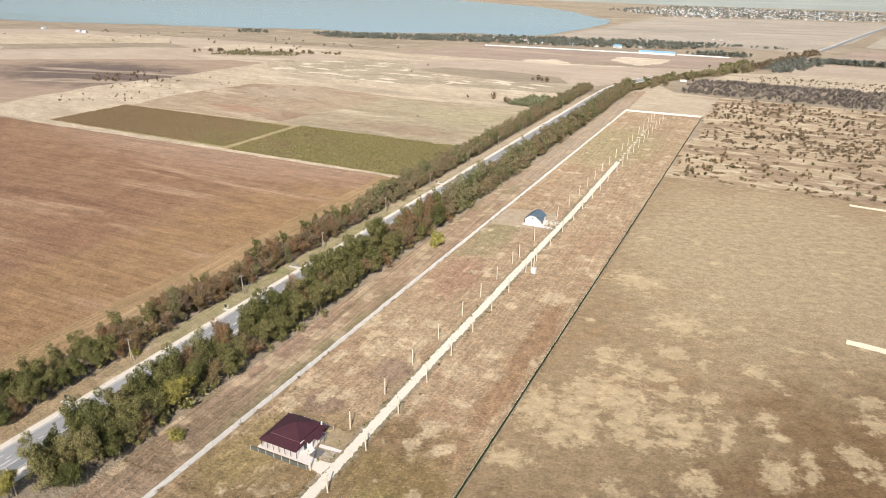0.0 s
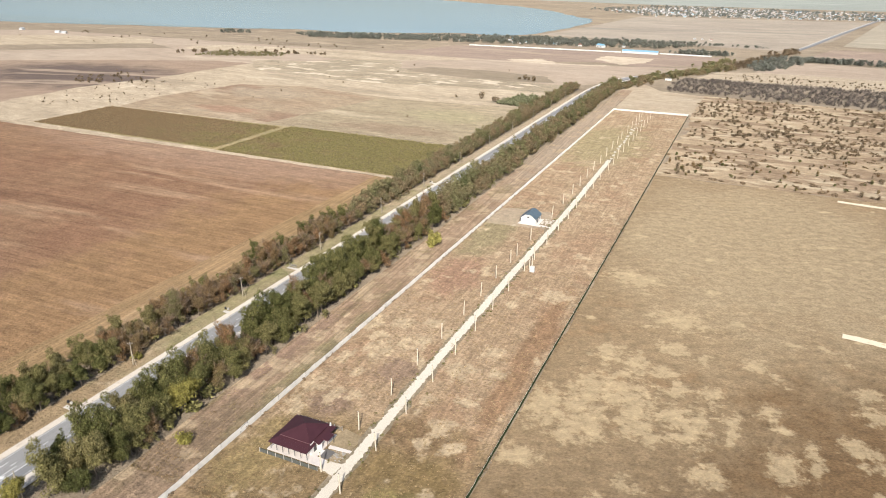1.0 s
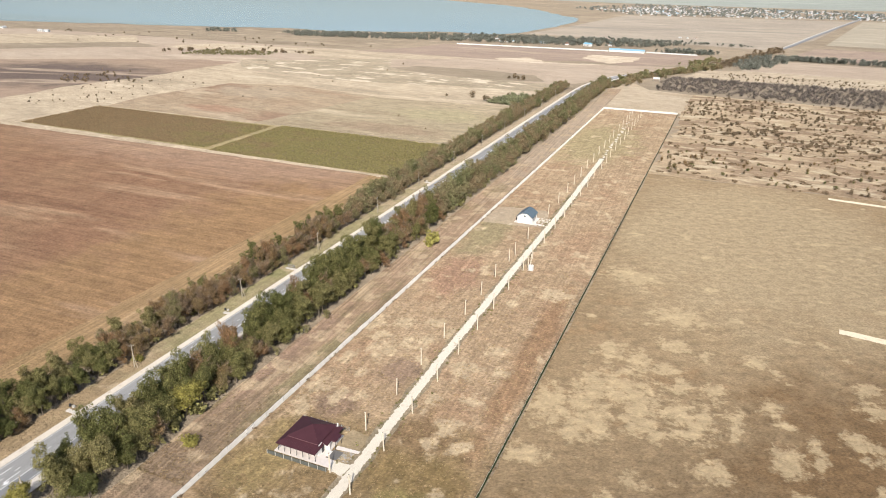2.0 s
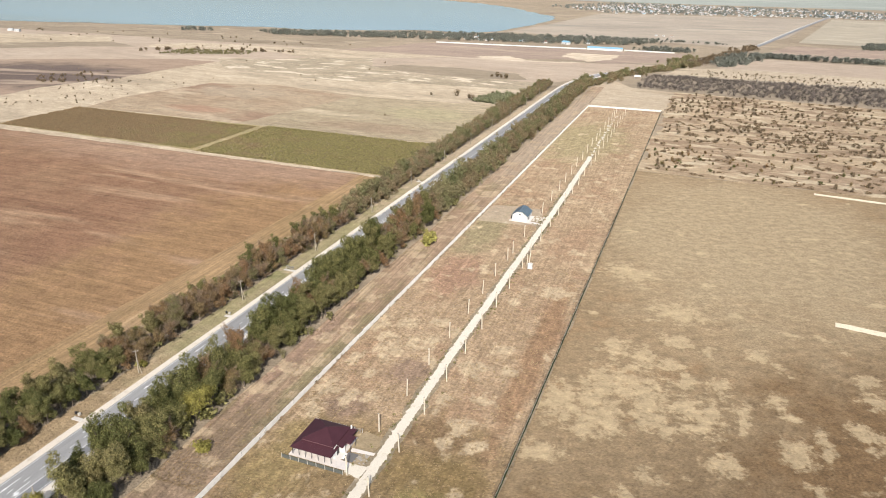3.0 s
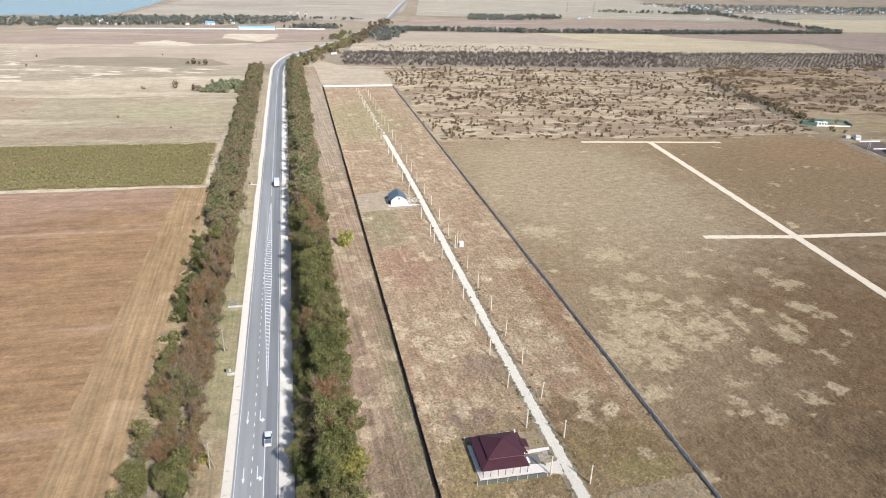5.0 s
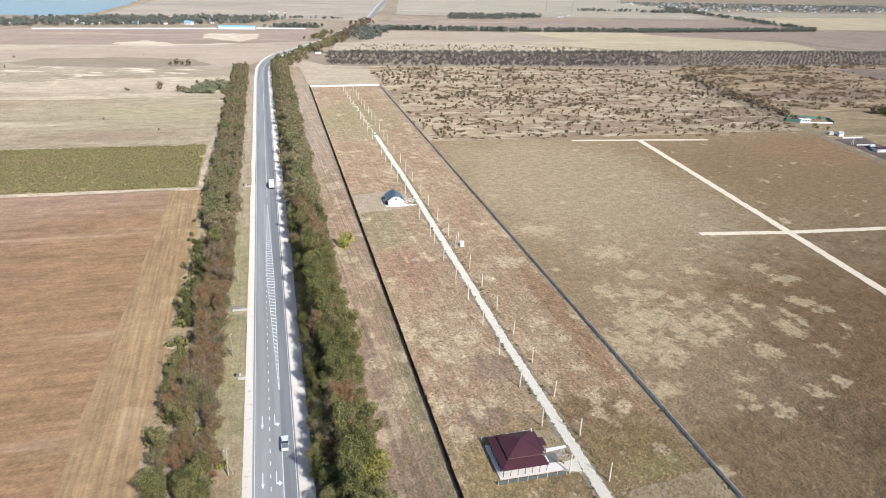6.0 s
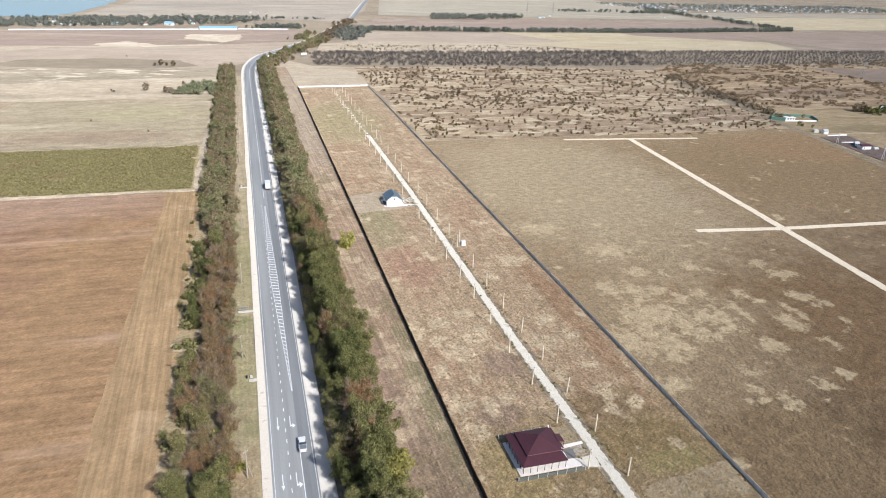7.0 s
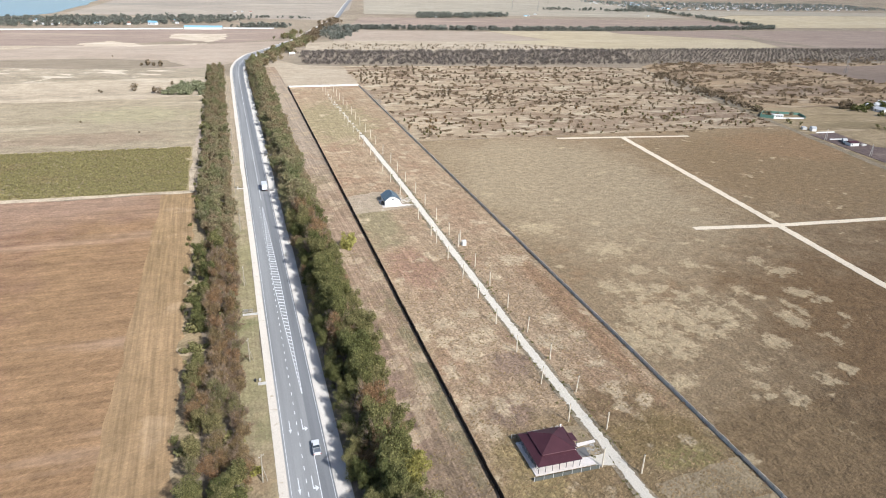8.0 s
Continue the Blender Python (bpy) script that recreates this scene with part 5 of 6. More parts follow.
def belt(x0, x1, y0, y1, rows, gap, mixes, group, seed, split, sizes, rows_s, rows_tall, hole=(0, 0), hole_rows=(0, 1, 2), gaps=()):
    """A tree belt: single trees up to split, the rest joined as stuff. mixes: (from y, shares of green, rusty, bare), or such shares for each row."""
    r = np.random.default_rng(seed)
    far = {}
    for k in range(rows):
        y = y0 + r.uniform(0, gap)
        while y < y1:
            x = x0 + (x1 - x0) * (k + 0.5) / rows + r.normal(0, 0.7)
            if (hole[0] < y < hole[1] and k in hole_rows) or math.hypot(x + 17.6, y - 105) < 4.6 or any(k == g[0] and g[1] < y < g[2] for g in gaps):
                y += gap * 0.5
                continue
            share = [m for m in mixes if m[0] <= y][-1][1:]
            share = share[k] if isinstance(share[0], tuple) else share
            ks = (GREEN, RUSTY, BARE)[r.choice(3, p=share)]
            kind = ks[r.integers(len(ks))]
            s = r.uniform(*sizes) * rows_s[k]
            if split[0] < y < split[1]:
                tree(kind, x, y, G, s, LABELS[id(kind)], group, "tree", rows_tall[k])
            else:
                px, py = x, y
                far.setdefault(id(kind), (kind, []))[1].append((0, px, py, land(py) + 0.1, s * (0.6 + 0.4 * rows_tall[k]), r.uniform(0, 6.28)))
            y += gap * r.uniform(0.55, 1.45)
    for kind, places in far.values():
        # The joined far trees take the leaf colours paled for haze.
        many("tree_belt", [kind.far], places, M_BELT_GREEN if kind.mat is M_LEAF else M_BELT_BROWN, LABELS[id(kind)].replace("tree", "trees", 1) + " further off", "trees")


belt(-30.0, -15.4, 70, 700, 3, 4.2, [(0, 0.88, 0.12, 0.0), (180, 0.64, 0.34, 0.02), (300, 0.52, 0.41, 0.07), (420, 0.42, 0.5, 0.08)], "trees of the eastern belt", 31, (60, 265), (0.86, 1.1), (0.75, 1.15, 1.0), (1.15, 1.3, 1.05), (129, 138), (1,))
belt(-64.6, -50.8, 40, 668, 3, 4.3, [(0, 0.88, 0.1, 0.02), (116, (0.6, 0.37, 0.03), (0.35, 0.58, 0.07), (0.12, 0.68, 0.2)), (185, (0.6, 0.37, 0.03), (0.32, 0.58, 0.1), (0.16, 0.64, 0.2)), (300, 0.28, 0.5, 0.22)], "trees of the western belt", 32, (75, 250), (0.72, 1.0), (0.88, 1.0, 0.95), (1.15, 1.15, 1.1), (104.5, 108.5), gaps=((0, 161, 184), (0, 206, 216), (0, 126, 134), (0, 246, 262)))
tree(OLIVE[0], -18.4, 105, G, 1.3, LABELS[id(OLIVE[0])], "trees of the eastern belt")
tree(OLIVE[0], -26.8, 64.5, G, 0.8, LABELS[id(OLIVE[0])], "trees of the eastern belt")
tree(RED[0], -18.5, 203, G, 0.8, LABELS[id(RED[0])], "trees of the eastern belt")
tree(RUSTY[0], -57, 150, G, 0.8, LABELS[id(RUSTY[0])], "trees of the western belt")

# ---- shrubs ----

def shrub_mesh(seed, h, w, n, size, mat, bare=0, up=0.3):
    r = np.random.default_rng(seed)
    blobs = [(r.normal(0, w * 0.16), r.normal(0, w * 0.16), h * r.uniform(0.35, 0.65), w * r.uniform(0.2, 0.34), h * r.uniform(0.25, 0.4)) for _ in range(6)]
    v, f = cloud(n, blobs, size, seed + 9, up)
    if bare:
        v2, f2 = twigs(bare, blobs, h * 0.4, 0.03, seed + 10, (0, 0, 0))
        f = np.concatenate([f, f2 + len(v)])
        v = np.concatenate([v, v2])
    v[:, 2] = np.maximum(v[:, 2], -0.05)
    return v, f


def bush(name, shape_seed, x, y, h, w, n, size, mat, label, category="bush", group=""):
    v, f = shrub_mesh(shape_seed, h, w, n, size, mat)
    b = thing(name, label, category, x, y, G, 0, group)
    part("foliage", raw_mesh("foliage", v, f, mat), None, b)
    st = bmesh.new()
    for i in range(5):
        rod(st, (0.1 * math.cos(i * 1.3), 0.1 * math.sin(i * 1.3), -0.2), (w * 0.25 * math.cos(i * 1.3), w * 0.25 * math.sin(i * 1.3), h * 0.6), 0.05, 0.02, 5)
    part("stems", st, M_BARK, b)
    return b


yb = thing("yellow_bush", "rounded bush with bright yellow autumn leaves", "bush", -9.6, 238.5, G)
blobs = crown_blobs(201, 6.4, 7.6, -0.05)
part("foliage", raw_mesh("foliage", *cloud(2600, blobs, 0.5, 205), M_LEAF_YELLOW), None, yb)
part("stem", trunk_bm(201, 6.4, 7.6, blobs), M_BARK, yb)
bush("olive_bush", 202, -10.8, 96, 2.4, 5.5, 800, 0.4, M_LEAF_OLIVE, "low yellow-green bush on the mown strip")
bush("olive_bush", 203, -50.2, 118.5, 2.4, 2.6, 450, 0.35, M_LEAF_OLIVE, "small shrub at a pole's foot")
r = np.random.default_rng(77)
SHRUBS = [shrub_mesh(210 + i, 2.2 + 0.5 * (i % 3), 2.5 + 0.5 * (i % 2), 150, 0.5, None, 40) for i in range(6)]
SHRUB_MESHES = [raw_mesh("scrub_bush", v, f, M_LEAF_GREY if i % 2 else M_LEAF_BROWN) for i, (v, f) in enumerate(SHRUBS)]
FAR_SHRUBS = [shrub_mesh(220 + i, 2.3 + 0.5 * (i % 3), 2.6 + 0.5 * (i % 2), 74, 0.72, None, 26) for i in range(6)]
LEAFY = [raw_mesh("scrub_bush", *SHRUBS[i], M_LEAF) for i in (0, 3)]


def clustered(n, pts, seed, tight):
    """Places in loose drifts."""
    q = np.random.default_rng(seed)
    cores = strew(max(4, n // 7), pts, seed + 1)
    out = []
    while len(out) < n:
        if q.random() < tight:
            c = cores[q.integers(len(cores))]
            x, y = c[0] + q.normal(0, 8), c[1] + q.normal(0, 6)
        else:
            x, y = strew(1, pts, int(q.integers(1 << 30)))[0]
        if inside(x, y, pts):
            out.append((x, y))
    return out


for i, (x, y) in enumerate(clustered(290, [(63, 396), (250, 390), (340, 400), (352, 470), (62, 480)], 41, 0.55)):
    me = LEAFY[i % 2] if r.random() < 0.2 else SHRUB_MESHES[r.integers(6)]
    o = new("scrub_bush", me)
    s = r.uniform(0.35, 0.95)
    o.matrix_basis = Matrix.LocRotScale((x, y, 0.15), Euler((0, 0, r.uniform(0, 6.28))), (s * 0.85, s * 0.85, s * r.uniform(0.85, 1.4)))
    tagged(o, "dry grey-brown thorn bush on the scrubland", "bush", group="bushes of the scrubland")
places = [(r.integers(6), x, y, 0.1, r.uniform(0.4, 1.1), r.uniform(0, 6.28)) for x, y in clustered(760, [(63, 480), (352, 470), (385, 650), (212, 678), (64, 686)], 43, 0.6)]
places += [(r.integers(6), x, y, 0.1, r.uniform(0.35, 1.05), r.uniform(0, 6.28)) for x, y in clustered(760, [(370, 456), (560, 452), (880, 530), (880, 740), (430, 690), (392, 660)], 44, 0.6)]
places += [(r.integers(6), 352 + (y - 430) * 0.11 + r.normal(6, 6), y, 0.1, r.uniform(0.7, 1.5), r.uniform(0, 6.28)) for y in r.uniform(415, 620, 170)]
BARE_EAST = [(604, 668), (690, 655), (900, 700), (900, 565), (700, 545), (606, 540)]
places = [p for p in places if not inside(p[1], p[2], BARE_EAST)]
many("far_scrub", FAR_SHRUBS, places, M_LEAF_GREY, "drifts of grey-brown thorn bushes further off", "bushes")
M_LEAF_HEATH = leaf("heath_mat", (0.265, 0.19, 0.122), (0.30, 0.22, 0.146))
low = [shrub_mesh(230 + i, 0.6, 3.2, 90, 0.5, None) for i in range(3)]
places = [(r.integers(3), x, y, 0.05, r.uniform(0.5, 1.7), r.uniform(0, 6.28)) for x, y in clustered(850, SCRUB, 45, 0.55)]
places += [(r.integers(3), x, y, 0.05, r.uniform(1.0, 2.6), r.uniform(-0.3, 0.3)) for x, y in clustered(900, [(370, 456), (560, 452), (880, 530), (880, 740), (430, 690), (392, 660)], 55, 0.7)]
places = [p for p in places if not inside(p[1], p[2], BARE_EAST)]
many("low_heath", low, places, M_LEAF_HEATH, "low brown heath mats between the bushes", "undergrowth")
under = [(r.integers(6), x, y, 0.1, r.uniform(0.8, 1.3), r.uniform(0, 6.28)) for x, y in strew(330, [(-27.5, 74), (-16, 74), (-16, 690), (-28, 690)], 53)]
under += [(r.integers(6), x, y, 0.1, r.uniform(0.8, 1.3), r.uniform(0, 6.28)) for x, y in strew(360, [(-66, 50), (-53.5, 50), (-53.5, 660), (-66, 660)], 54)]
many("undergrowth", FAR_SHRUBS, under, M_LEAF, "shady green undergrowth beneath the belts", "undergrowth")
# shrubs along the headland and hedge tops
edge = [(r.integers(6), -66.5 + r.normal(0, 1.2), y, 0.1, r.uniform(0.5, 1.0), r.uniform(0, 6.28)) for y in [200.5, 173.5, 134.6] + list(r.uniform(185, 330, 24))]
edge += [(r.integers(6), x, y, 0.1, r.uniform(0.6, 1.2), 0) for x, y in strew(40, [(-66, 300), (-62, 300), (-60, 560), (-68, 560)], 46)]
many("headland_shrubs", SHRUBS, edge, M_LEAF, "green shrubs along the field's edge", "bushes")
green_far = [(r.integers(6), x, y, 0.1, r.uniform(0.9, 2.4), r.uniform(0, 6.28)) for x, y in strew(70, [(-97, 556), (-66, 554), (-66, 590), (-88, 586)], 47)]
many("green_thicket", SHRUBS, green_far, M_THICKET, "green thicket at a field corner", "bushes")
lone = [(r.integers(6), x, y, land(y) + 0.1, r.uniform(0.3, 0.8), 0) for x, y in strew(24, [(-560, 410), (-75, 410), (-75, 800), (-640, 800)], 48)]
lone += [(r.integers(6), x, y, land(y) + 0.1, r.uniform(0.7, 1.4), 0) for x, y in strew(40, [(-1200, 700), (-430, 760), (-430, 1100), (-1000, 1000)], 49)]
lone += [(r.integers(6), x, y, land(y) + 0.1, r.uniform(0.4, 0.9), 0) for x, y in strew(220, [(70, 840), (420, 850), (330, 930), (90, 940)], 50)]
lone += [(r.integers(6), x, y, 0.1, r.uniform(0.25, 0.7), 0) for x, y in strew(60, [(-466, 335), (-471, 404), (-470, 458), (-455, 521), (-400, 560), (-372, 504), (-380, 444), (-378, 400)], 56)]
lone += [(r.integers(6), x, y, 0.1, s, 0) for x, y, s in ((-119, 705, 2.2), (-114, 702, 1.6), (-108, 699, 2.4), (-124, 703, 1.4), (-118, 576, 2.0), (-103, 566, 1.8), (-99, 564, 1.5), (-141, 571, 0.9), (-92, 600, 1.2))]
many("lone_shrubs", FAR_SHRUBS, lone, M_LEAF_GREY, "scattered dark shrubs on the far pastures", "bushes")

# ---- weeds beside the gravel path ----
weed = [shrub_mesh(260 + i, 0.45, 0.8, 40, 0.2, None) for i in range(3)]
spots = [(r.integers(3), r.choice([28.7, 32.7]) + r.normal(0, 0.4), y, G, r.uniform(0.5, 1.4), r.uniform(0, 6.28)) for y in r.uniform(84, 330, 170)]
spots += [(r.integers(3), r.choice([26.3, 33.9]) + r.normal(0, 0.5), y, G, r.uniform(0.5, 1.2), r.uniform(0, 6.28)) for y in r.uniform(84, 300, 60)]
many("path_weeds", weed, spots, M_LEAF, "small green weeds along the gravel path", "weeds")
fringe = [shrub_mesh(270 + i, 0.55, 0.9, 36, 0.22, None) for i in range(3)]
spots = [(r.integers(3), r.choice([-0.5, 0.5, 59.4, 60.6]) + r.normal(0, 0.15), y, G - 0.05, r.uniform(0.5, 1.3), r.uniform(0, 6.28)) for y in r.uniform(80, 330, 420)]
many("fence_weeds", fringe, spots, M_LEAF_HEATH, "dry weeds along the fences' feet", "weeds")

# ---- dry tussocks ----
def tussocks(seed, n, blade, lean):
    """A few bent blades that lean one way."""
    q = np.random.default_rng(seed)
    v = []
    for _ in range(n):
        x, y, w = q.normal(0, 0.22), q.normal(0, 0.16), q.uniform(0.07, 0.15)
        a = lean + q.normal(0, 0.35)
        ln, up = blade * q.uniform(0.6, 1.3), blade * q.uniform(0.25, 0.7)
        sx, sy = -math.sin(a) * w, math.cos(a) * w
        v += [(x - sx, y - sy, -0.03), (x + sx, y + sy, -0.03), (x + math.cos(a) * ln, y + math.sin(a) * ln, up)]
    return np.array(v), np.arange(3 * n).reshape(-1, 3)


M_STRAW = leaf("dry_grass_blades", (0.42, 0.32, 0.195), (0.37, 0.26, 0.15), (0.33, 0.255, 0.14), spread=(0.6, 1.35), patchy=0.12)
blades = [tussocks(500 + i, 5, 0.5, radians(27)) for i in range(5)]
for name, n, x0, x1, label in (("plot_tussocks", 3000, 1, 28, "dry straw tussocks on the western plots"), ("plot_tussocks", 3000, 33.6, 59, "dry straw tussocks on the eastern plots"), ("strip_tussocks", 1200, -15, -1, "dry tussocks on the mown strip")):
    q = np.random.default_rng(len(label) * 7 + n)
    spots = []
    while len(spots) < n:
        x, y = q.uniform(x0, x1), 84 + 150 * q.random() ** 2.0
        if not (9 < x < 29 and 100 < y < 117):
            spots.append((q.integers(5), x, y, LIFT[0], q.uniform(0.4, 0.9), q.normal(0, 0.3)))
    many(name, blades, spots, M_STRAW, label, "grass")

# ---- vineyard ----
vine = [shrub_mesh(240 + i, 1.05, 1.9, 34, 0.6, None, 0, 1.6) for i in range(5)]
spots = []
for x0, x1, top, bottom in ((-372, -205, 395, 326), (-198, -71, 399, 322)):
    y = bottom
    while y < top:
        x = x0
        while x < x1:
            if r.random() > 0.05:
                spots.append((r.integers(5), x + r.normal(0, 0.15), y + r.normal(0, 0.12), 0.1, r.uniform(0.75, 1.1) * (1.3 if r.random() < 0.04 else 1.0), r.uniform(0, 6.28)))
            x += 1.2
        y += 2.3
many("vineyard", vine, spots, M_VINE, "rows of olive-green and browning vines", "vines")

# ---- dark orchard ----
ORCH = []
for i in range(4):
    bl = crown_blobs(300 + i, 4.5, 4.4, 0.1)
    v, f = twigs(46, bl, 1.2, 0.09, 310 + i, (0, 0, 0.5))
    v2, f2 = cloud(34, bl, 1.0, 320 + i)
    ORCH.append((np.concatenate([v, v2]), np.concatenate([f, f2 + len(v)])))
spots = [(r.integers(4), x, y, land(y), r.uniform(0.6, 0.95), r.uniform(0, 6.28)) for x, y in strew(1900, [(26, 703), (210, 688), (410, 686), (440, 820), (30, 806)], 51)]
for x in np.arange(330, 830, 6.0):
    for y in np.arange(690, 830, 5.0):
        if x + (y - 690) * 0.9 > 412 + (y - 690) * 0.25 and r.random() < 0.8:
            spots.append((r.integers(4), x + (y - 690) * 0.9 + r.normal(0, 0.8), y + r.normal(0, 1.0), land(y), r.uniform(0.5, 0.85), r.uniform(0, 6.28)))
many("dark_orchard", ORCH, spots, M_WOODGREY, "leafless dark purple-grey orchard trees", "trees")

# ---- far trees ----
FART = []
for i in range(4):
    FART.append(cloud(110, crown_blobs(330 + i, 8.0, 6.5, 0.05), 1.5, 340 + i))


HAZY = [cloud(56, crown_blobs(330 + i, 8.0, 6.5, 0.05), 2.0, 350 + i) for i in range(4)]


def far_trees(name, spots, mat, label, lo=0.7, hi=1.3):
    many(name, HAZY if spots[0][1] > 1700 else FART, [(r.integers(4), x, y, land(y), r.uniform(lo, hi), r.uniform(0, 6.28)) for x, y in spots], mat, label, "trees")


def along(pts, n, wide, seed):
    q = np.random.default_rng(seed)
    out = []
    ln = [math.hypot(b[0] - a[0], b[1] - a[1]) for a, b in zip(pts, pts[1:])]
    for i in q.choice(len(ln), n, p=np.array(ln) / sum(ln)):
        k = q.random()
        (x0, y0), (x1, y1) = pts[i], pts[i + 1]
        out.append((x0 + (x1 - x0) * k + q.normal(0, wide), y0 + (y1 - y0) * k + q.normal(0, wide)))
    return out


ROAD_GROVE = [(88, 1090), (126, 1240), (190, 1250), (150, 1110), (112, 1030)]
far_trees("road_hedge", along([(-17, 690), (-8, 742), (8, 800), (28, 868), (48, 945), (68, 1030)], 150, 4.5, 61), M_BELT_GREEN, "mixed trees along the bending road", 0.4, 1.2)
far_trees("road_hedge_brown", along([(-15, 690), (-5, 742), (12, 800), (32, 868), (52, 945), (74, 1030)], 110, 5.5, 60), M_BELT_BROWN, "browning trees along the bending road", 0.35, 1.1)
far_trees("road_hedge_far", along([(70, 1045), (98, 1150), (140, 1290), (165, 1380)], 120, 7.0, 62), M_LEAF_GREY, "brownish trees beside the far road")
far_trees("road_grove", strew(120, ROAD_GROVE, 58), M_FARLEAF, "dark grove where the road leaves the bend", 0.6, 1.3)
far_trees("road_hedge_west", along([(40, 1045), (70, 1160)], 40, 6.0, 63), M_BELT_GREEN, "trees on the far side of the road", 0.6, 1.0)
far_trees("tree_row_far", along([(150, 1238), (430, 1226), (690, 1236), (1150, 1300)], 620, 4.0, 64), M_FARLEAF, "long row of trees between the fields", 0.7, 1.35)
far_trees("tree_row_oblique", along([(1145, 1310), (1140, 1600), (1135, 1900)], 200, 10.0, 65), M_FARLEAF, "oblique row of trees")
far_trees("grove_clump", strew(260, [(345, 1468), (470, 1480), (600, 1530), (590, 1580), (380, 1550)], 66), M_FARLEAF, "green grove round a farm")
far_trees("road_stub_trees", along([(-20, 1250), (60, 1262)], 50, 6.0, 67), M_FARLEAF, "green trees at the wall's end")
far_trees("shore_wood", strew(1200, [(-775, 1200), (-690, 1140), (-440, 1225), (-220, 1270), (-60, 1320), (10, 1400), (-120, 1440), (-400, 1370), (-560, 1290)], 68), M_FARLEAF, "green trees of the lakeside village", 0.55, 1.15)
far_trees("far_grove", strew(420, [(-567, 695), (-568, 748), (-470, 771), (-464, 737), (-522, 707)], 69), M_BELT_GREEN, "low green orchard on the western plain", 0.2, 0.36)
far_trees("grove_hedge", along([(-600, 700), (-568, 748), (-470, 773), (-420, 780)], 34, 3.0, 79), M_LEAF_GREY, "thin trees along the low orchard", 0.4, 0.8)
far_trees("coast_trees", along([(-900, 1120), (-850, 1150)], 14, 6.0, 70), M_FARLEAF, "few trees near the shore")
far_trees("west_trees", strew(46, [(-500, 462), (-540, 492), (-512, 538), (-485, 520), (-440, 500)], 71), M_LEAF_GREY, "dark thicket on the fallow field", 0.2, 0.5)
far_trees("east_trees", along([(444, 431), (462, 430), (480, 436), (500, 438), (520, 430)], 46, 3.5, 72) + along([(455, 408), (480, 400)], 18, 3.0, 78), M_LEAF, "dark trees by the eastern hamlet", 0.35, 0.8)
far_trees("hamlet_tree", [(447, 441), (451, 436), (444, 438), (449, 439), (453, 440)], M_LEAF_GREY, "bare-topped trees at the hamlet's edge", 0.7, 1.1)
far_trees("farm_bushes", [(362, 445), (360, 443), (364, 446), (353, 397), (356, 391), (352, 399), (325, 404), (322, 402), (409, 372), (414, 369), (420, 371), (411, 367)], M_LEAF_BROWN, "brownish bushes round the farmyards", 0.3, 0.6)
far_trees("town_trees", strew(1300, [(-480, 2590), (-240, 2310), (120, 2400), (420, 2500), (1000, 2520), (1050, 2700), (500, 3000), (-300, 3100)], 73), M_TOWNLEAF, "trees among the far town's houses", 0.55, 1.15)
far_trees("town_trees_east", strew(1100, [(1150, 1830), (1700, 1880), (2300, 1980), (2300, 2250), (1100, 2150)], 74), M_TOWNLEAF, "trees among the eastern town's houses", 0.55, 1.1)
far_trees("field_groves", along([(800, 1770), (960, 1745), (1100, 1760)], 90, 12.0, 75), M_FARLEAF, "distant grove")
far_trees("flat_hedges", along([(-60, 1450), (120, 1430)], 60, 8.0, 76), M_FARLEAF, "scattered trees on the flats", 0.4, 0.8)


# ---- far buildings ----
M_REDROOF = plain("red_tile_roof", (0.36, 0.20, 0.15), 0.8)
M_GREYROOF = plain("grey_fibre_roof", (0.50, 0.50, 0.50), 0.8)
M_SKYROOF = plain("sky_blue_sheet_roof", (0.30, 0.55, 0.70), 0.5)
M_GREENWALL = plain("sea_green_sheet", (0.13, 0.245, 0.19), 0.6)


def cottage(w, l, e, t, wall, roof, label):
    h = thing("cottage", label, "house", group="far village houses")
    part("wall", box(bmesh.new(), -w / 2, -l / 2, -0.5, w / 2, l / 2, e), wall, h)
    for y in (-l / 4, l / 4):
        part("window", box(bmesh.new(), -w / 2 - 0.06, y - 0.7, 1.0, -w / 2, y + 0.7, 2.2), M_WINDOW, h)
    bm = bmesh.new()
    a = [(-w / 2 - 0.4, -l / 2 - 0.4, e - 0.1), (w / 2 + 0.4, -l / 2 - 0.4, e - 0.1), (w / 2 + 0.4, l / 2 + 0.4, e - 0.1), (-w / 2 - 0.4, l / 2 + 0.4, e - 0.1)]
    p, q = (0, -l / 2 - 0.4, t), (0, l / 2 + 0.4, t)
    for f in ([a[0], a[1], p], [a[2], a[3], q], [a[1], a[2], q, p], [a[3], a[0], p, q], a[::-1]):
        poly(bm, f)
    part("roof", bm, roof, h)
    return h


kinds = [cottage(8, 11, 3, 5.5, M_WHITE, M_GREYROOF, "small white village house with a grey roof"), cottage(7, 10, 3, 5.6, M_WHITE, M_REDROOF, "small white village house with a reddish roof"), cottage(9, 14, 4, 6.4, M_WHITE, M_SKYROOF, "white village building with a pale blue roof")]
spots = strew(170, [(-480, 2590), (-240, 2310), (120, 2400), (420, 2500), (1000, 2520), (1050, 2680), (500, 2950), (-300, 3050)], 81)
spots += strew(60, [(1150, 1840), (1700, 1880), (2200, 1980), (2200, 2200), (1100, 2120)], 82)
spots += strew(30, [(-620, 1240), (-230, 1275), (-60, 1330), (-110, 1420), (-400, 1350)], 83)
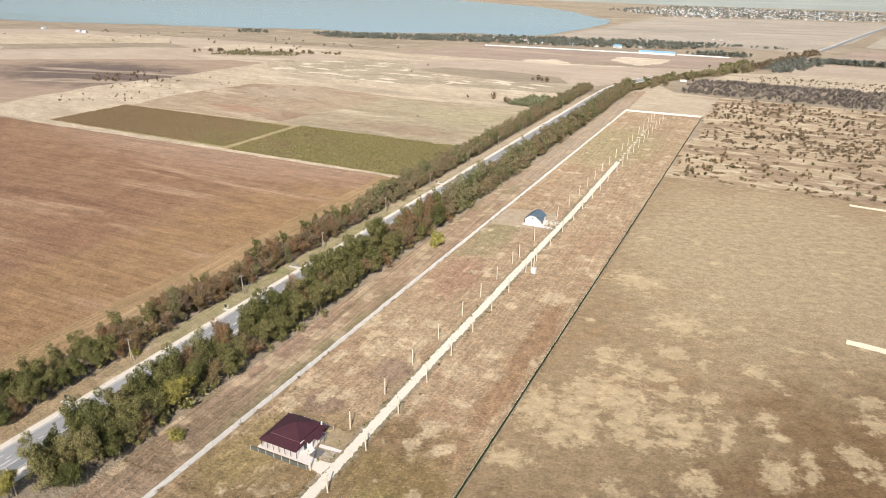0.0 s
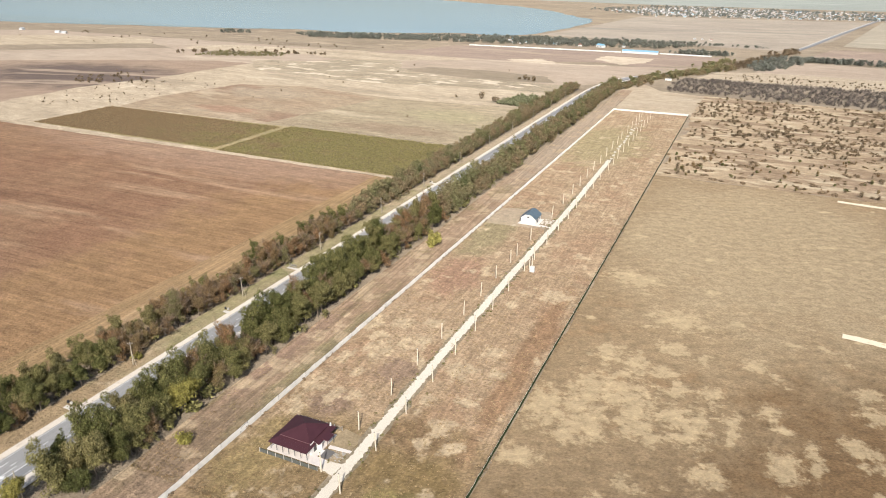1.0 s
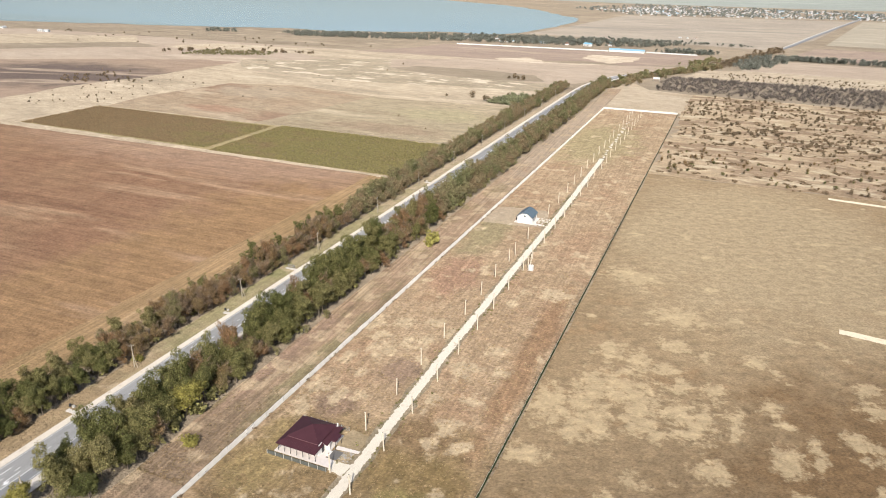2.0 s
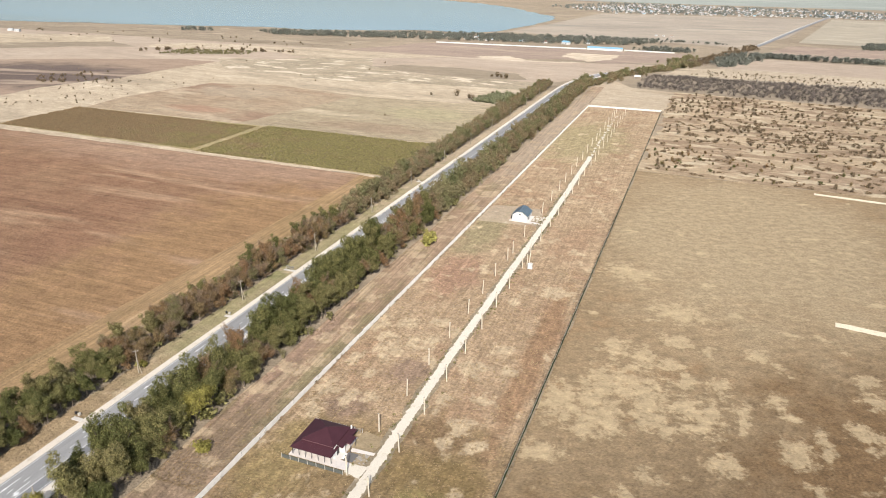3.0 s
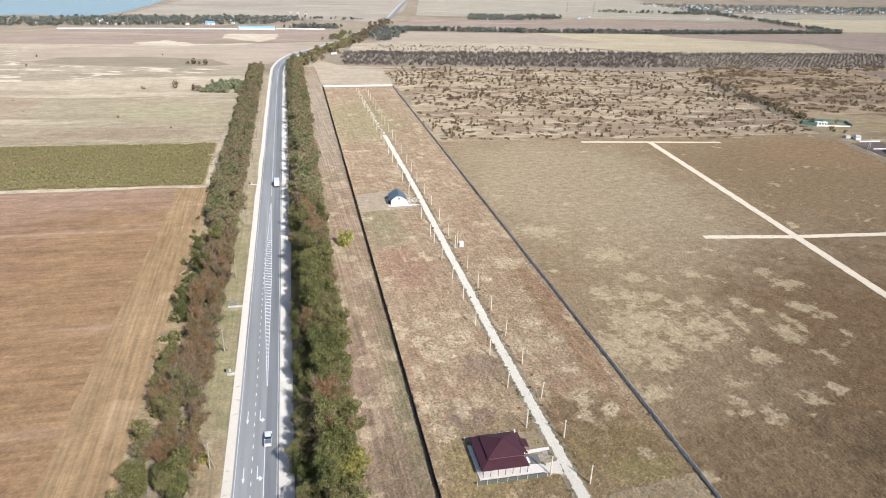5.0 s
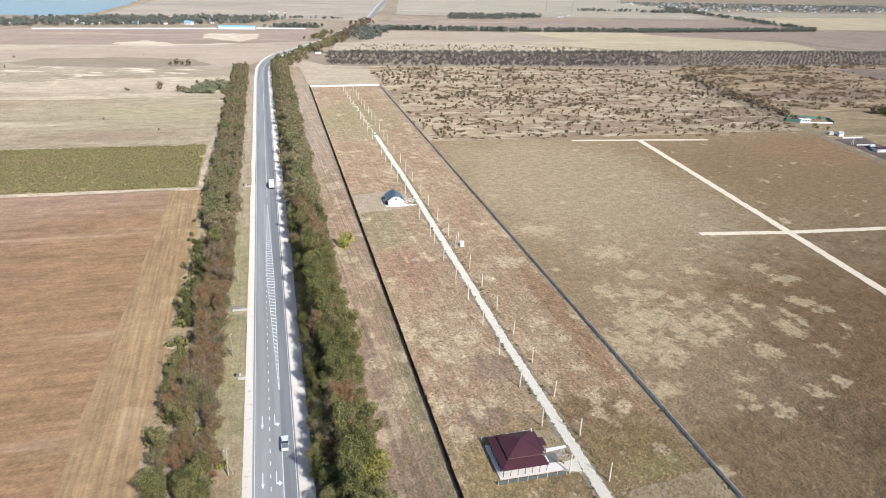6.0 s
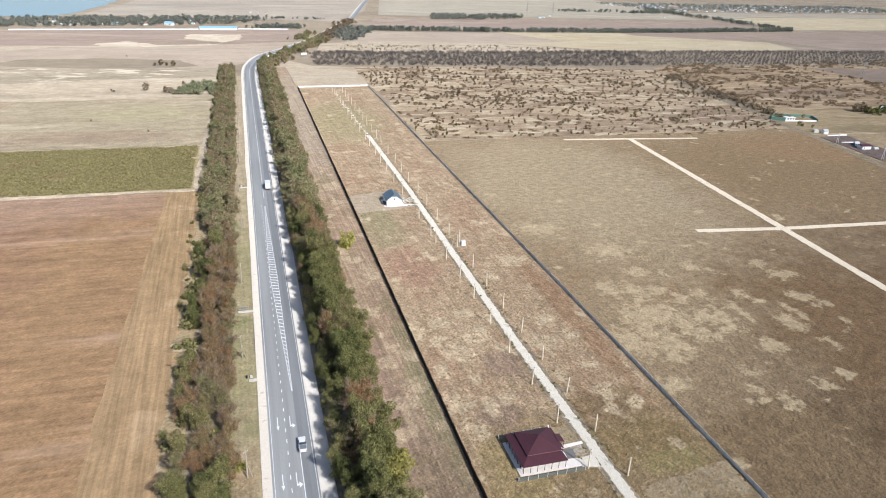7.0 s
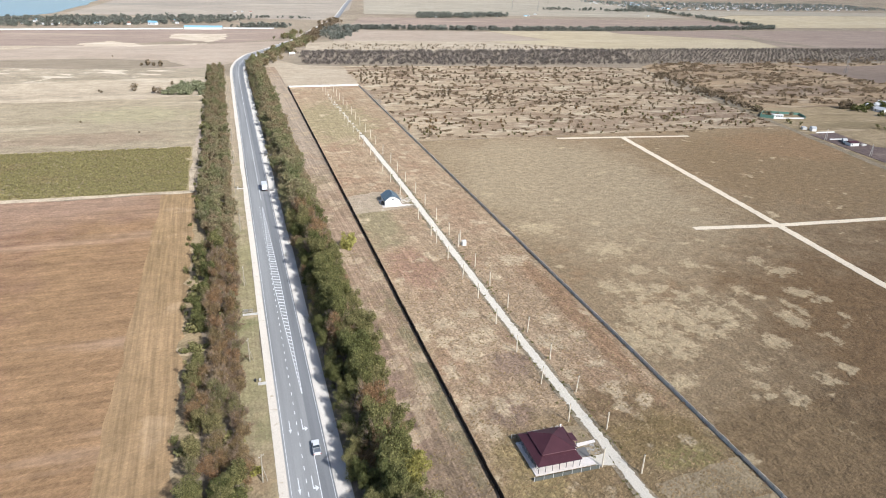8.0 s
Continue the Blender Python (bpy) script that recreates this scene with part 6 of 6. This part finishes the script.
spots += [(400, 1490), (480, 1510), (560, 1530), (640, 1545), (655, 1560), (690, 1600), (-1122, 856), (-1010, 842), (-990, 838), (-20, 1560), (-5, 1562), (12, 1558), (1010, 1600), (474, 436), (486, 440), (498, 446), (512, 448), (470, 424)]
for i, (x, y) in enumerate(spots):
    k = kinds[(0, 1, 0, 2, 0)[i % 5] if y > 1200 else 0]
    m = pose(x, y, land(y) + 0.1, 0, 0, float(r.choice([10, 95, 20, 80, 110])))
    s = 0.6 if y > 1800 else 0.5 if y > 1150 else 0.75
    o = copy_thing(k, m)
    o.scale = (s, s, s)
for i, k in enumerate(kinds):
    k.matrix_basis = pose(-240 + 40 * i, 1290, land(1290), 0, 0, 30 * i)

# the further houses of the towns
wall_shape = np.array([(x, y, z) for z in (-0.5, 3.0) for x, y in ((-4, -5), (4, -5), (4, 5), (-4, 5))], float)
wall_faces = np.array([(0, 1, 5), (0, 5, 4), (1, 2, 6), (1, 6, 5), (2, 3, 7), (2, 7, 6), (3, 0, 4), (3, 4, 7)])
roof_shape = np.array([(-4.4, -5.4, 2.9), (4.4, -5.4, 2.9), (4.4, 5.4, 2.9), (-4.4, 5.4, 2.9), (0, -5.4, 5.2), (0, 5.4, 5.2)])
roof_faces = np.array([(0, 1, 4), (2, 3, 5), (1, 2, 5), (1, 5, 4), (3, 0, 4), (3, 4, 5)])
spots = strew(850, [(-380, 2560), (-150, 2330), (420, 2520), (1000, 2540), (1150, 2760), (500, 3000), (-200, 3080)], 91)
spots += strew(260, [(1150, 1840), (1700, 1880), (2200, 1980), (2200, 2200), (1100, 2120)], 92)
spots = [(0, x, y, land(y), r.uniform(0.4, 0.75), r.uniform(0, 3.14)) for x, y in spots]
many("town_walls", [(wall_shape, wall_faces)], spots, M_WHITE, "white walls of the far town's houses", "houses")
many("town_roofs", [(roof_shape, roof_faces)], spots, M_GREYROOF, "grey roofs of the far town's houses", "houses")

# blue shed and the long white wall
b = thing("blue_shed", "long farm shed with a sky-blue roof and white wall", "shed", -78, 1219, land(1219), 2)
part("wall", box(bmesh.new(), -29.5, -7, -1, 29.5, 7, 3.8), M_WHITE, b)
bm = bmesh.new()
for s in (-1, 1):
    poly(bm, [(-30, s * 7.6, 3.7), (30, s * 7.6, 3.7), (30, 0, 5.6), (-30, 0, 5.6)])
part("roof", bm, M_SKYROOF, b)
for i in range(9):
    part("bay_door", box(bmesh.new(), -27 + i * 6.2, -7.06, -0.5, -23.5 + i * 6.2, -7.0, 3.4), M_WHITE, b)
for name, x0, y0, x1, y1, n in (("long_wall", -375, 1178, -109, 1214, 24), ("long_wall", -47, 1229, 36, 1231, 9)):
    w = thing(name, "long low white farm building", "wall", kind="structure")
    for i in range(n):
        k0, k1 = i / n, (i + 0.985) / n
        a, c = Vector((x0 + (x1 - x0) * k0, y0 + (y1 - y0) * k0)), Vector((x0 + (x1 - x0) * k1, y0 + (y1 - y0) * k1))
        s = Vector((-(c - a).y, (c - a).x)).normalized() * 3
        z = land((a.y + c.y) / 2)
        part("bay", slab(bmesh.new(), [tuple(a), tuple(c), tuple(c + s), tuple(a + s)], z - 1.5, z + 1.7), M_WHITE, w)

# farmyards in the east
y_ = thing("green_farmyard", "walled farmyard with sea-green sheet fence and a white front", "farmyard", 0, 0, 0.1)
for pts, h in (([(345, 421), (359, 434)], 2.2), ([(359, 434), (385, 423)], 1.8), ([(345, 421), (352, 414)], 2.4), ([(385, 423), (379, 410)], 1.8)):
    (xa, ya), (xb, yb) = pts
    part("sheet_wall", slab(bmesh.new(), [(xa, ya), (xb, yb), (xb + 0.3, yb + 0.2), (xa + 0.3, ya + 0.2)], -0.2, h), M_GREENWALL, y_, "sea-green sheet wall")
part("white_wall", slab(bmesh.new(), [(352, 414), (378, 410), (378.1, 410.4), (352.1, 414.4)], -0.2, 0.95), M_WHITE, y_, "long low white front wall")
ob = part("outbuilding", slab(bmesh.new(), [(353, 414.6), (360.5, 413.4), (361.2, 417.4), (353.7, 418.6)], -0.2, 2.7), M_WHITE, y_, "small white outbuilding")
for k in (0.18, 0.46, 0.74):
    x, y = 353 + 7.5 * k, 414.5 - 1.2 * k
    part("window", slab(bmesh.new(), [(x, y), (x + 1.1, y - 0.18), (x + 1.1, y - 0.06), (x, y + 0.12)], 1.3, 2.3), M_WINDOW, ob)
part("flat_roof", slab(bmesh.new(), [(352.7, 414.3), (360.8, 413.0), (361.5, 417.8), (353.4, 419.0)], 2.7, 2.9), M_WHITE, ob)
y2 = thing("grey_farmyard", "run-down farmyard with white walls and small sheds", "farmyard", 0, 0, 0.1)
for pts, h, m, label in (
        ([(347, 379), (350, 378), (352, 382), (349, 383)], 1.6, M_CONCRETE, "pale grey shed"),
        ([(350.6, 374), (353.6, 373), (356, 378), (353, 379)], 2.2, M_WHITE, "white shed"),
        ([(349, 368.4), (365, 368), (365, 368.5), (349, 368.9)], 0.8, M_WHITE, "low white wall"),
        ([(343, 350), (354.5, 349), (354.6, 349.5), (343.1, 350.5)], 0.8, M_WHITE, "low white wall"),
        ([(345, 341), (348, 340.6), (352, 346), (349, 346.4)], 1.8, M_BLUEROOF, "blue-grey sheet shed"),
        ([(342.8, 333), (349.4, 332.4), (350.6, 338), (344, 338.6)], 2.3, M_WHITE, "small white house"),
        ([(352, 332), (355, 331.6), (355.3, 333.6), (352.3, 334)], 1.3, M_CONCRETE, "pale grey hutch")):
    w = part("yard_building", slab(bmesh.new(), pts, -0.2, h), m, y2, label)
    if h > 1.7:
        cx, cy = sum(p[0] for p in pts) / 4, sum(p[1] for p in pts) / 4
        bm = bmesh.new()
        rim = [(cx + (x - cx) * 1.12, cy + (y - cy) * 1.12, h) for x, y in pts]
        top = [((rim[0][0] + rim[3][0]) / 2, (rim[0][1] + rim[3][1]) / 2, h + 0.9), ((rim[1][0] + rim[2][0]) / 2, (rim[1][1] + rim[2][1]) / 2, h + 0.9)]
        for f in ([rim[0], rim[1], top[1], top[0]], [rim[2], rim[3], top[0], top[1]], [rim[1], rim[2], top[1]], [rim[3], rim[0], top[0]], rim[::-1]):
            poly(bm, f)
        part("roof", bm, M_ROOF if "house" in label else M_GREYROOF, w)
        part("window", slab(bmesh.new(), [(pts[0][0] + 0.9, pts[0][1] - 0.12), (pts[0][0] + 1.7, pts[0][1] - 0.2), (pts[0][0] + 1.7, pts[0][1]), (pts[0][0] + 0.9, pts[0][1])], 0.8, 1.5), M_WINDOW, w)
    elif h > 1.55:
        part("roof", slab(bmesh.new(), [(x, y) for x, y in pts], h, h + 0.15), M_GREYROOF, w)
tagged(part("dark_yard", slab(bmesh.new(), [(340, 366), (352, 367.5), (365, 367), (362, 352), (360, 330), (372, 318), (352, 288), (331, 290), (334, 320), (338, 345)], 0.0, 0.3), M_YARDSOIL), "dark purplish earth of the farmyard", "yard", kind="structure")
for i, (x, y) in enumerate(((340, 351), (336, 311), (330, 275))):
    p = thing("double_pole", "white concrete double pole beside the farm track", "utility pole", x, y, 0.1, 0, "double poles at the farmyard")
    part("leg", rod(bmesh.new(), (-0.9, 0, -0.3), (-0.1, 0, 7.5), 0.14, 0.1, 6), M_CONCRETE, p)
    part("leg", rod(bmesh.new(), (0.9, 0, -0.3), (0.1, 0, 7.5), 0.14, 0.1, 6), M_CONCRETE, p)

# white roadside board
b = thing("billboard", "white roadside board on two posts", "billboard", 21.5, 764, 0, 15)
for x in (-3, 3):
    part("post", rod(bmesh.new(), (x, 0, -0.3), (x, 0, 3.0), 0.15, n=6), M_STEEL, b)
part("board", box(bmesh.new(), -3.4, -0.15, 2.2, 3.4, 0.15, 4.2, 0, 0.03), M_WHITE, b)


M_MAST = plain("weathered_mast_steel", (0.24, 0.24, 0.24), 0.7)


def mast(x, y, h):
    p = thing("lattice_mast", "thin grey lattice mast", "mast", x, y, land(y), 0, "far masts")
    for sx, sy in ((-1, -1), (1, -1), (1, 1), (-1, 1)):
        part("leg", rod(bmesh.new(), (sx * 1.6, sy * 1.6, -0.5), (sx * 0.25, sy * 0.25, h), 0.12, 0.08, 5), M_MAST, p)
    for i in range(6):
        k0, k1 = i / 6, (i + 1) / 6
        w0, w1 = 1.6 - 1.35 * k0, 1.6 - 1.35 * k1
        for s in (-1, 1):
            part("brace", rod(bmesh.new(), (-w0, s * w0, h * k0), (w1, s * w1, h * k1), 0.07, n=4), M_MAST, p)
    part("dish", rod(bmesh.new(), (0, -0.3, h), (0, 0.3, h), 0.5, n=10), M_MAST, p)


mast(687, 1741, 28)
mast(754, 1724, 28)
mast(627, 610, 18)

# ---- the whole place at its scale ----
for ob in list(scene.objects):
    if ob.parent is None and ob.type in {"MESH", "EMPTY"}:
        ob.matrix_basis = Matrix.Scale(SCALE, 4) @ ob.matrix_basis
